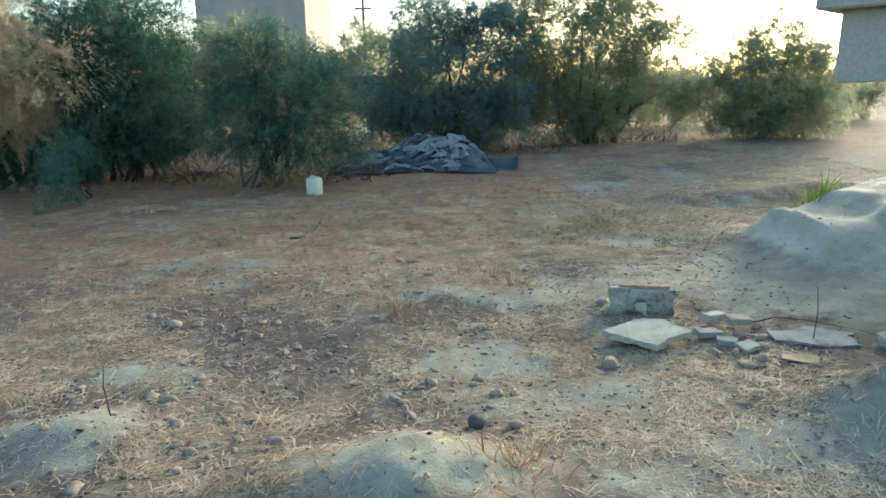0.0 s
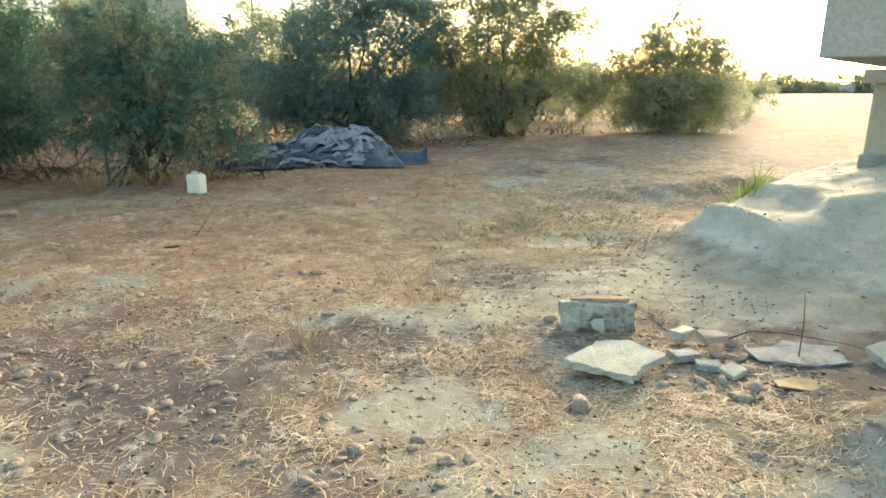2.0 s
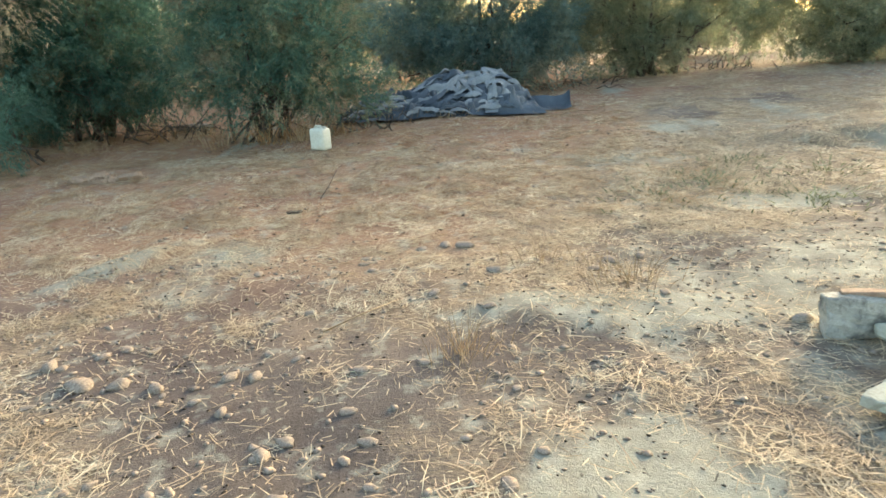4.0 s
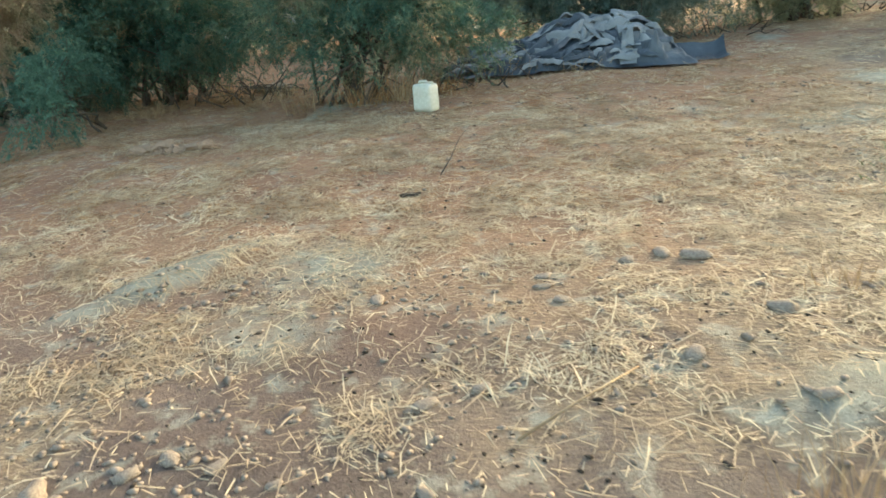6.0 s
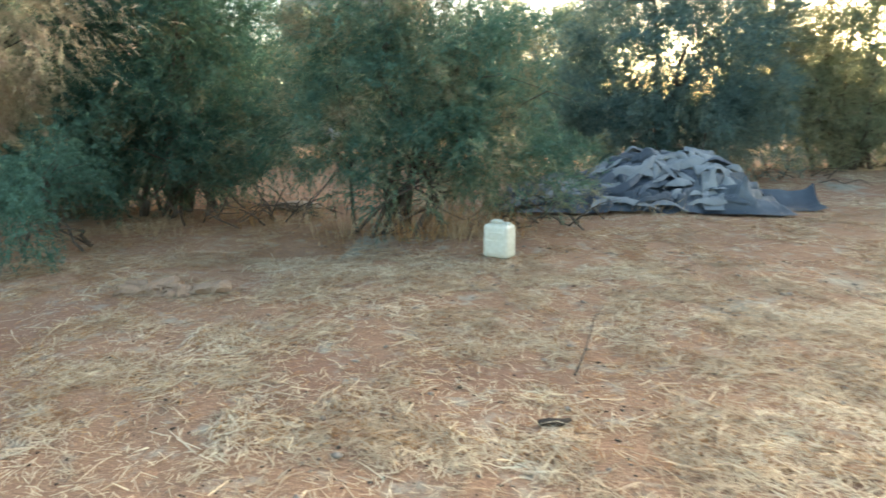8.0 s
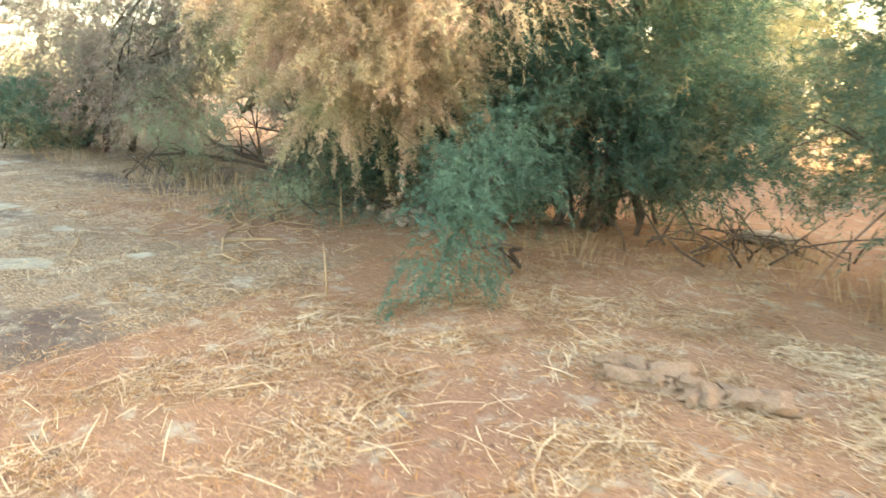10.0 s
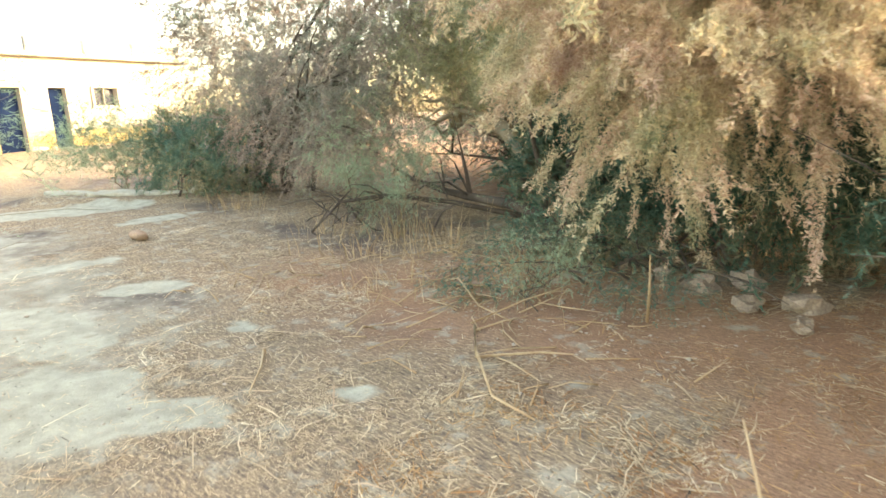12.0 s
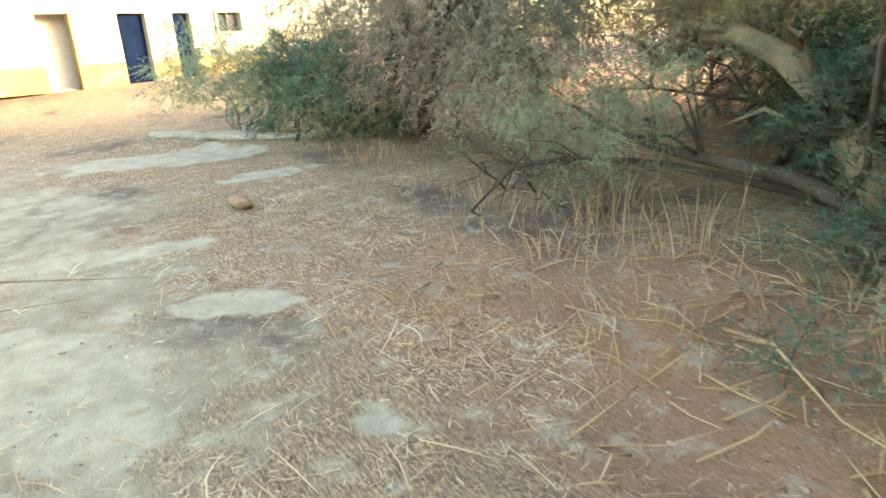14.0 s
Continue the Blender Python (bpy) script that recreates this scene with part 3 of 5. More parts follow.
# ---- bushes ----
def needles(rng, lobes, count, size, width, droop, per=14, reaching=2.6):
    """Feathery sprigs: fine pointed leaflets along shoots, in clumps through uneven lobes and in plumes that stand out of them."""
    out_c, out_d = [], []
    weights = np.array([lo[6] if len(lo) > 6 else lo[3] * lo[5] for lo in lobes], float)
    weights /= weights.sum()
    for lo, w in zip(lobes, weights):
        cx, cy, cz, rx, ry, rz = lo[:6]
        mid, rad = np.array([cx, cy, cz]), np.array([rx, ry, rz])
        shoots = int(count * w / per)
        clumps = max(6, shoots // 26)
        u = rng.normal(size=(clumps, 3))
        u /= np.linalg.norm(u, axis=1)[:, None]
        uneven = 1 + 0.28 * np.sin(u[:, 0] * 5 + cx * 9) * np.sin(u[:, 2] * 6 + cy * 7 + 1) + 0.15 * np.sin(u[:, 1] * 9 + u[:, 2] * 8)
        r = rng.uniform(0.2, 1.0, clumps) ** 0.5 * uneven
        cc = u * r[:, None] * rad + mid
        inner = int(shoots * 0.62)
        pick = rng.integers(0, clumps, inner)
        c = cc[pick] + rng.normal(0, 1, (inner, 3)) * np.array([0.27, 0.27, 0.22]) * min(1.3, 0.35 + 0.35 * max(rx, rz))
        d = u[pick] * 0.7 + rng.normal(0, 0.5, (inner, 3))
        d[:, 2] += 0.25 - droop * rng.uniform(0.3, 1.5, inner)
        # plumes
        outer = shoots - inner
        plumes = max(4, outer // 24)
        pu = rng.normal(size=(plumes, 3))
        pu /= np.linalg.norm(pu, axis=1)[:, None]
        start = pu * rad * rng.uniform(0.55, 1.0, (plumes, 1)) + mid
        pd = pu * 0.8 + np.array([0, 0, 0.75 - 0.9 * droop]) + rng.normal(0, 0.35, (plumes, 3))
        pd /= np.linalg.norm(pd, axis=1)[:, None]
        long = rng.uniform(0.35, 0.85, plumes) * min(1.0, 0.4 + 0.5 * max(rx, rz))
        k = rng.integers(0, plumes, outer)
        t = rng.uniform(0, 1, outer)
        q = start[k] + pd[k] * (long[k] * t)[:, None] + rng.normal(0, 1, (outer, 3)) * (0.12 * (1.15 - t))[:, None]
        q[:, 2] -= droop * 0.35 * long[k] * t * t
        c = np.concatenate([c, q])
        d = np.concatenate([d, pd[k] + rng.normal(0, 0.4, (outer, 3)) - np.array([0, 0, droop * 0.5])])
        d /= np.linalg.norm(d, axis=1)[:, None]
        keep = c[:, 2] > 0.06
        out_c.append(c[keep])
        out_d.append(d[keep])
    c, d = np.concatenate(out_c), np.concatenate(out_d)
    n = len(c)
    t = np.linspace(0, 1, per)[None, :, None]
    reach = rng.uniform(0.6, 1.4, (n, 1, 1)) * size * reaching
    p = c[:, None] + d[:, None] * reach * t
    p[..., 2] -= (reach[..., 0] * droop * 0.5) * t[..., 0] ** 2
    side = rng.normal(size=(n, per, 3))
    side -= (side * d[:, None]).sum(2, keepdims=True) * d[:, None]
    side /= np.linalg.norm(side, axis=2)[..., None]
    tip = p + (d[:, None] * 0.6 + side * 0.75) * size * rng.uniform(0.6, 1.3, (n, per, 1)) * (1.1 - 0.5 * t)
    across = np.cross(d[:, None].repeat(per, 1), side) + rng.normal(0, 0.3, (n, per, 3))
    half = across * width * 0.5
    v = np.stack([p - half, p + half, tip], 2).reshape(-1, 3)
    v[:, 2] = np.maximum(v[:, 2], 0.015)
    return v, np.arange(len(v)).reshape(-1, 3)


def limb_path(rng, a, b, wob=0.08, n=7, sag=0.0):
    a, b = np.array(a, float), np.array(b, float)
    pts = []
    for i in range(n):
        t = i / (n - 1)
        q = a + (b - a) * t
        q[2] += 0.35 * np.linalg.norm((b - a)[:2]) * math.sin(math.pi * t) * 0.35 - sag * math.sin(math.pi * t)
        pts.append(q + rng.normal(0, wob, 3) * math.sin(math.pi * min(1, t * 1.2 + 0.05)))
    return pts


def bush(at, lobes, count, size, width, mat, label, seed, droop=0.5, limbs=9, thick=0.045, bark=None, name="bush", spread_base=0.35, per=14, reaching=2.6):
    """A many-stemmed shrub: limbs fanning from the ground and a crown of fine sprigs."""
    rng = np.random.default_rng(seed)
    x, y = at
    ob = thing(name, (x, y, gz(x, y) - 0.02), label, "bush" if name == "bush" else "tree")
    v, f = needles(rng, lobes, count, size, width, droop, per, reaching)
    part("crown", mesh_of("crown", v, f, mat), ob)
    for i in range(limbs):
        lo = lobes[i % len(lobes)]
        u = rng.normal(size=3)
        u /= np.linalg.norm(u)
        tip = (lo[0] + u[0] * lo[3] * 0.8, lo[1] + u[1] * lo[4] * 0.8, max(0.35, lo[2] + abs(u[2]) * lo[5] * 0.85 - 0.1))
        root = (rng.normal(0, spread_base), rng.normal(0, spread_base * 0.7), -0.05)
        pts = limb_path(rng, root, tip)
        r = thick * rng.uniform(0.6, 1.2)
        tubes = [tube(pts, [r * (1 - 0.85 * k / 6) for k in range(7)])]
        for _ in range(6):
            k = int(rng.integers(2, 6))
            q = np.array(pts[k])
            e = q + rng.normal(0, 1, 3) * np.array([0.45, 0.45, 0.3]) + np.array([0, 0, 0.15])
            e[2] = max(e[2], 0.1)
            tubes.append(tube(limb_path(rng, q, e, 0.04, 4), [r * 0.35, r * 0.27, r * 0.18, r * 0.08], 4))
        vv, ff = join_tubes(tubes)
        part("limb", mesh_of("limb", vv, ff, bark or M_BARK, True), ob)
    return ob


# middle shrub behind the jerrycan
bush((-3.65, 13.25), [(0.1, 0.2, 1.8, 1.15, 1.0, 1.05), (-0.55, 0.1, 1.3, 0.75, 0.8, 0.6), (0.85, 0, 1.15, 0.95, 0.9, 0.6), (-0.2, 0.3, 2.75, 0.6, 0.6, 0.6), (1.45, 0.2, 0.75, 0.65, 0.6, 0.4), (0.1, -0.3, 0.8, 0.85, 0.7, 0.4), (0.65, 0.3, 2.4, 0.6, 0.6, 0.5), (-0.65, 0.3, 2.2, 0.6, 0.6, 0.6), (1.0, 0.4, 1.9, 0.6, 0.6, 0.5)],
     135000, 0.08, 0.0115, M_TEAL, "dense dark green feathery tamarisk shrub with bare lower stems", 11, 0.45, 14)
# dark shrub left of the gap, with the fresh drooping bough
bush((-6.95, 14.35), [(0, 0, 2.1, 1.4, 1.2, 1.3), (0.1, -0.7, 1.2, 1.0, 0.7, 0.7), (0.9, 0.2, 1.2, 0.9, 0.9, 0.8), (0.3, 0.3, 3.2, 1.2, 1.0, 0.9), (-0.2, -0.5, 3.0, 1.3, 1.0, 0.8), (1.1, -0.5, 0.8, 0.7, 0.6, 0.35)],
     170000, 0.09, 0.0125, M_TEAL_SHADED, "dark green feathery tamarisk shrub with low dead twigs", 12, 0.5, 14)
bush((-6.95, 12.35), [(0.1, -0.6, 0.95, 0.3, 0.3, 0.22), (0.15, -1.0, 0.6, 0.28, 0.25, 0.22), (0.2, -1.3, 0.32, 0.22, 0.2, 0.14), (-0.25, -0.5, 0.75, 0.25, 0.2, 0.16), (0.05, -0.1, 1.1, 0.3, 0.3, 0.2)],
     17000, 0.055, 0.011, M_TEAL_LIGHT, "fresh blue-green tamarisk bough drooping to the ground", 13, 0.75, 4, 0.02)
# big flowering tamarisk
def plume_crown(rng, lobes, branches, twigs=20, flowers=64):
    """Hanging sprays: arched shoots set with tapered fluffy flower spikes."""
    cc, dd, ll, rr = [], [], [], []
    weights = np.array([lo[6] for lo in lobes], float)
    weights /= weights.sum()
    for lo, w in zip(lobes, weights):
        mid, rad = np.array(lo[:3]), np.array(lo[3:6])
        for _ in range(int(branches * w)):
            u = rng.normal(size=3)
            u /= np.linalg.norm(u)
            root = mid + u * rad * rng.uniform(0.3, 0.8)
            out = u * np.array([1, 1, 0.6]) + rng.normal(0, 0.3, 3)
            out[2] += 0.25
            out /= np.linalg.norm(out)
            reach, sag = rng.uniform(0.45, 0.95), rng.uniform(0.25, 0.75)
            t = rng.uniform(0.1, 1, twigs) ** 0.8
            p = root + out * (reach * t)[:, None]
            p[:, 2] -= sag * reach * t * t
            d = out + rng.normal(0, 0.55, (twigs, 3))
            d[:, 2] -= 2 * sag * t * 0.6 + 0.1
            d /= np.linalg.norm(d, axis=1)[:, None]
            cc.append(p)
            dd.append(d)
            ll.append(rng.uniform(0.1, 0.26, twigs) * (1.15 - 0.4 * t))
            rr.append(rng.uniform(0.018, 0.042, twigs))
    c, d, ln, r = np.concatenate(cc), np.concatenate(dd), np.concatenate(ll), np.concatenate(rr)
    n = len(c)
    t = rng.uniform(0, 1, (n, flowers, 1))
    side = rng.normal(size=(n, flowers, 3))
    p = c[:, None] + d[:, None] * ln[:, None, None] * t
    p[..., 2] -= 0.25 * ln[:, None] * t[..., 0] ** 2
    p += side * (r[:, None, None] * (1.05 - 0.8 * t)) * 0.7
    a, b = rng.normal(size=(n, flowers, 3)) * 0.8 + d[:, None] * 0.6, rng.normal(size=(n, flowers, 3))
    size = rng.uniform(0.6, 1.4, (n, flowers, 1))
    v = np.stack([p - b * 0.0032 * size, p + b * 0.0032 * size, p + a * 0.016 * size], 2).reshape(-1, 3)
    return v, np.arange(len(v)).reshape(-1, 3)


FLOWERING = bush((-11.0, 14.7), [(2.6, -2.4, 2.2, 1.2, 0.8, 0.85, 3), (2.0, -2.4, 2.4, 1.1, 0.9, 0.8, 1.2), (3.6, -2.4, 2.2, 1.2, 0.8, 0.9, 1.2)],
                 60000, 0.05, 0.006, M_BROWN, "large flowering tamarisk, ochre plumes over green foliage", 14, 0.6, 7, 0.045, name="tree", per=18, reaching=4.0)
_v, _f = plume_crown(np.random.default_rng(32), [(2.35, -2.85, 2.8, 0.7, 0.6, 0.75, 2.6), (2.3, -2.7, 1.85, 0.55, 0.45, 0.55, 1.7), (2.85, -2.6, 1.7, 0.7, 0.45, 0.5, 1.6), (2.15, -2.5, 2.8, 0.6, 0.6, 0.8, 1.6),
                                                 (3.3, -2.4, 2.5, 0.4, 0.45, 0.45, 0.6), (2.6, -2.7, 3.4, 0.9, 0.8, 0.6, 1.3), (2.7, -3.45, 2.15, 0.5, 0.3, 0.3, 0.7), (1.85, -2.35, 1.6, 0.3, 0.3, 0.4, 0.6), (2.1, -2.2, 1.55, 0.4, 0.3, 0.35, 1.0), (2.7, -2.1, 1.5, 0.4, 0.35, 0.35, 0.9)], 440)
part("crown", mesh_of("crown", _v, _f, M_BROWN), FLOWERING, "hanging ochre and buff flower plumes")
_v, _f = needles(np.random.default_rng(31), [(0, 0, 2.4, 1.8, 1.2, 1.1), (-1.2, -0.2, 2.0, 1.0, 0.8, 0.7), (1.2, -0.8, 1.8, 1.1, 0.8, 0.7), (0.3, 0.3, 3.4, 1.8, 1.2, 0.8), (2.2, -1.2, 1.4, 0.8, 0.7, 0.5), (-0.6, -0.6, 2.7, 1.2, 0.7, 0.7), (0.6, -0.5, 3.0, 1.0, 0.6, 0.6), (-1.6, -0.6, 2.2, 0.9, 0.6, 0.5)], 190000, 0.08, 0.01, 0.5)
part("crown", mesh_of("crown", _v, _f, M_OLIVE), FLOWERING, "olive green inner foliage")
bush((-9.2, 12.5), [(0, 0, 0.14, 0.2, 0.12, 0.08), (0.28, 0.15, 0.2, 0.16, 0.12, 0.1)], 5000, 0.03, 0.004, M_TEAL_LIGHT, "low fresh blue-green tamarisk shoots under the canopy", 28, 0.6, 2, 0.004, spread_base=0.08)
# undergrowth whose dark colour stands for the deep shade under the canopy
bush((-9.2, 14.1), [(0, 0, 0.6, 1.7, 0.5, 0.55), (-1.3, 0.3, 0.8, 0.9, 0.6, 0.6), (1.4, 0, 0.7, 0.9, 0.6, 0.6), (0, 0.4, 1.4, 1.7, 0.6, 0.6), (1.5, 0.3, 1.5, 0.9, 0.6, 0.5)], 110000, 0.085, 0.013, M_TEAL_SHADED, "green undergrowth under the tamarisk, deep shade put into its colour", 27, 0.4, 6, 0.02)
bush((-10.25, 12.0), [(0, 0, 0.14, 0.16, 0.12, 0.08), (0.15, 0.12, 0.22, 0.12, 0.1, 0.08)], 4000, 0.03, 0.004, M_TEAL_LIGHT, "low fresh blue-green tamarisk shoots among dry reeds", 29, 0.6, 2, 0.004, spread_base=0.08)
# added thicket: its dark leaves paint the shade behind the trunk
bush((-10.5, 15.3), [(0, 0, 0.6, 1.3, 0.5, 0.6), (-1.2, 0.2, 0.7, 0.9, 0.5, 0.5), (1.2, 0, 0.9, 0.9, 0.6, 0.8), (0.2, 0.2, 1.5, 1.2, 0.5, 0.5)], 90000, 0.085, 0.013, M_TEAL_SHADED, "added green thicket behind the old leaning trunk, coloured dark as shade", 37, 0.4, 6, 0.02)
bush((-9.75, 12.15), [(0, 0, 0.16, 0.2, 0.18, 0.12), (0.2, 0.2, 0.3, 0.2, 0.16, 0.16), (-0.1, 0.3, 0.25, 0.2, 0.2, 0.16)], 6500, 0.03, 0.004, M_PALE, "pale grey-green tamarisk shoots beside dry reeds", 34, 0.6, 3, 0.005, spread_base=0.1)
bush((-10.3, 13.25), [(0, 0, 0.2, 0.5, 0.25, 0.14), (0.5, 0.1, 0.3, 0.45, 0.3, 0.2)], 18000, 0.05, 0.007, M_TEAL, "dark green low shoots at the foot of the old trunk", 35, 0.5, 5, 0.01, spread_base=0.2)
bush((-12.3, 13.0), [(0, 0, 0.7, 0.45, 0.35, 0.35), (-0.4, -0.3, 0.95, 0.4, 0.35, 0.3), (0.2, 0.3, 1.0, 0.4, 0.35, 0.3)], 15000, 0.05, 0.005, M_PALE, "pale see-through spray of fine tamarisk twigs", 36, 0.55, 7, 0.012, M_BARK_PALE, spread_base=0.15)
# mauve-grey tamarisks beyond
bush((-16.4, 14.0), [(0, 0, 2.4, 2.2, 1.5, 1.5), (1.6, 0.4, 1.6, 1.4, 1.1, 1.0), (-0.9, -0.2, 1.5, 1.2, 1.0, 0.8), (0.5, 0.2, 3.7, 1.8, 1.3, 0.9), (2.4, 0.6, 2.6, 1.2, 1.0, 1.2), (2.2, -0.6, 1.35, 1.3, 0.8, 0.65), (3.0, -0.4, 2.3, 1.4, 0.9, 1.2), (3.7, 0.2, 3.3, 1.3, 1.0, 1.0), (2.9, -1.0, 1.15, 0.9, 0.5, 0.45), (0.4, -0.5, 1.0, 1.3, 0.7, 0.6), (2.2, -0.4, 0.75, 1.4, 0.7, 0.45), (0.9, 0.2, 0.7, 1.3, 0.8, 0.5), (-1.2, 0, 2.8, 1.0, 0.9, 0.9)],
     185000, 0.09, 0.0122, M_MAUVE, "mauve-grey tamarisk tree with fading flowers and dry twigs", 15, 0.6, 12, 0.06, name="tree")
bush((-16.8, 12.75), [(0, 0, 0.55, 1.2, 0.5, 0.42), (-0.7, 0.1, 0.8, 0.7, 0.5, 0.45), (0.8, 0.3, 0.45, 0.6, 0.4, 0.3)], 36000, 0.08, 0.013, M_TEAL, "low dark green shrub growing along the concrete edge", 16, 0.4, 6, 0.02)
bush((-13.4, 17.2), [(0, 0, 2.0, 1.9, 1.3, 1.4), (1.0, 0, 3.2, 1.6, 1.2, 1.0), (-1.2, 0.3, 2.8, 1.4, 1.2, 1.1), (0, 0, 0.8, 2.0, 1.0, 0.6), (1.9, -0.6, 1.1, 1.3, 0.8, 0.8)], 120000, 0.11, 0.018, M_MAUVE, "tall grey-green tamarisk behind the flowering one", 17, 0.5, 10, 0.05, name="tree")
bush((-18.3, 12.2), [(0, 0, 0.75, 0.5, 0.75, 0.5), (0, -0.5, 0.95, 0.45, 0.5, 0.45), (0, 0.5, 0.9, 0.45, 0.6, 0.6)], 26000, 0.07, 0.008, M_PALE, "pale grey-green see-through shrub beside the concrete edge", 18, 0.4, 4, 0.012, M_BARK_PALE, spread_base=0.15)
# pale young tamarisk beside the path, before the storehouse
bush((-10.85, 8.45), [(0.45, 0.72, 1.5, 0.18, 0.14, 0.25), (0.25, 0.4, 1.75, 0.25, 0.22, 0.3), (0.25, 0.45, 1.2, 0.22, 0.2, 0.25), (0, -0.2, 2.1, 0.45, 0.4, 0.5), (-0.3, -0.1, 1.3, 0.4, 0.35, 0.4)], 30000, 0.045, 0.005, M_PALE, "pale grey-green young tamarisk with thin bare twigs", 33, 0.5, 7, 0.012, M_BARK_PALE, spread_base=0.1)
# trees behind the tarpaulin
bush((0.3, 18.2), [(0, 0, 2.2, 1.9, 1.3, 1.4), (-1.0, 0, 1.3, 1.1, 1.0, 0.8), (0.9, -0.2, 1.4, 1.2, 1.0, 0.9), (-0.5, 0.2, 3.5, 1.0, 0.9, 0.9), (0.9, 0.2, 3.3, 0.9, 0.9, 0.8), (0, -0.3, 0.9, 1.9, 0.8, 0.6), (-1.2, -0.5, 0.55, 1.0, 0.6, 0.4), (0.9, -0.5, 0.5, 1.1, 0.6, 0.38), (-1.9, -0.2, 1.6, 0.8, 0.7, 0.9)], 185000, 0.11, 0.0155, M_HAZY_GREEN, "grey-green tamarisk tree behind the dark tarpaulin heap", 19, 0.4, 10, 0.06, name="tree")
bush((4.5, 19.8), [(-0.3, 0, 2.6, 1.7, 1.3, 1.7), (-1.6, 0, 1.8, 1.1, 1.0, 1.1), (0.7, 0, 3.6, 1.1, 1.0, 1.1), (-0.6, 0, 4.1, 1.0, 0.9, 0.8), (0.9, 0, 1.7, 1.0, 0.9, 0.7), (-0.8, -0.2, 1.1, 1.6, 0.8, 0.6), (1.7, 0, 2.5, 1.0, 0.9, 1.2), (1.9, 0, 1.3, 0.9, 0.8, 0.6), (-2.3, 0, 3.7, 0.8, 0.8, 0.9), (-1.3, -0.4, 0.55, 1.1, 0.6, 0.4), (0.2, -0.4, 0.6, 0.8, 0.6, 0.4), (-2.2, 0, 2.6, 0.9, 0.9, 1.1)], 235000, 0.11, 0.0165, M_OLIVE, "tall grey-green tamarisk tree with spreading bare low branches", 20, 0.4, 14, 0.07, name="tree")
bush((9.6, 19.6), [(0, 0, 1.9, 1.7, 1.3, 1.2), (0.9, 0, 1.4, 1.3, 1.0, 0.9), (-1.1, 0, 1.3, 1.1, 1.0, 0.8), (0.1, 0, 2.7, 1.0, 0.9, 0.7), (0, -0.2, 0.85, 1.7, 0.9, 0.55), (-0.6, -0.4, 0.45, 1.0, 0.6, 0.35), (0.7, -0.4, 0.45, 1.1, 0.6, 0.35), (-1.9, 0.3, 1.0, 0.8, 0.7, 0.6)], 150000, 0.11, 0.0165, M_OLIVE, "round grey-green tamarisk shrub standing alone on the field", 21, 0.4, 10, 0.05)
bush((-1.8, 21.5), [(0, 0, 2.2, 1.9, 1.2, 1.4), (-1.6, 0, 1.6, 1.3, 1.1, 1.0)], 70000, 0.13, 0.026, M_OLIVE, "grey-green tamarisk shrub in the back row", 22, 0.4, 7, 0.05)
bush((-11.2, 20.5), [(0, 0, 2.4, 2.3, 1.2, 1.6), (2.6, 0, 2.0, 1.7, 1.1, 1.2), (-2.2, 0, 2.6, 1.8, 1.1, 1.4)], 90000, 0.14, 0.027, M_TEAL_SHADED, "dark green tamarisk thicket in the back row", 23, 0.4, 9, 0.05)

bush((7.4, 25.5), [(0, 0, 1.4, 1.8, 1.1, 1.0), (-1.8, 0, 1.3, 1.4, 1.0, 0.9), (1.8, 0, 1.2, 1.4, 1.0, 0.8)], 70000, 0.14, 0.026, M_MAUVE, "low brownish tamarisk scrub in the back row", 24, 0.4, 6, 0.04)
bush((-6.5, 24.0), [(0, 0, 2.0, 2.2, 1.2, 1.4), (2.6, 0, 1.5, 1.7, 1.1, 1.0), (-1.5, 0, 3.0, 1.3, 1.0, 1.0)], 80000, 0.14, 0.027, M_OLIVE, "grey-green tamarisk thicket behind the shrubs", 25, 0.4, 6, 0.05)
bush((14.5, 27.0), [(0, 0, 1.2, 1.8, 1.1, 0.9), (2.2, 0, 1.0, 1.5, 1.0, 0.7)], 40000, 0.14, 0.026, M_OLIVE, "low far grey-green scrub on the field", 26, 0.4, 6, 0.04)


# ---- jerrycan ----
def jerrycan():
    ob = thing("jerrycan", (-2.45, 12.05, gz(-2.45, 12.05)), "worn white plastic jerrycan standing on the straw", "jerrycan", rz=-30)
    bm = box((0.28, 0.19, 0.325), (0, 0, 0.004), 0.04, 4)
    for v in bm.verts:
        v.co.x *= 1 - 0.06 * max(0, (v.co.z - 0.26) / 0.07)
    part("body", from_bm("body", bm, M_PLASTIC, True), ob)
    for s in (-1, 1):
        part("panel", from_bm("panel", box((0.2, 0.006, 0.13), (0, s * 0.096, 0.05), 0.003, 1), M_PLASTIC), ob)
        part("panel", from_bm("panel", box((0.2, 0.006, 0.06), (0, s * 0.096, 0.2), 0.003, 1), M_PLASTIC), ob)
    v, f = tube([(-0.085, 0, 0.31), (-0.08, 0, 0.345), (-0.04, 0, 0.355), (0.03, 0, 0.355), (0.05, 0, 0.345), (0.055, 0, 0.31)], [0.016] * 6, 8)
    part("handle", mesh_of("handle", v, f, M_PLASTIC, True), ob)
    v, f = tube([(0.095, 0, 0.31), (0.095, 0, 0.35)], [0.028, 0.028], 14)
    part("cap", mesh_of("cap", v, f, M_PLASTIC), ob)


jerrycan()


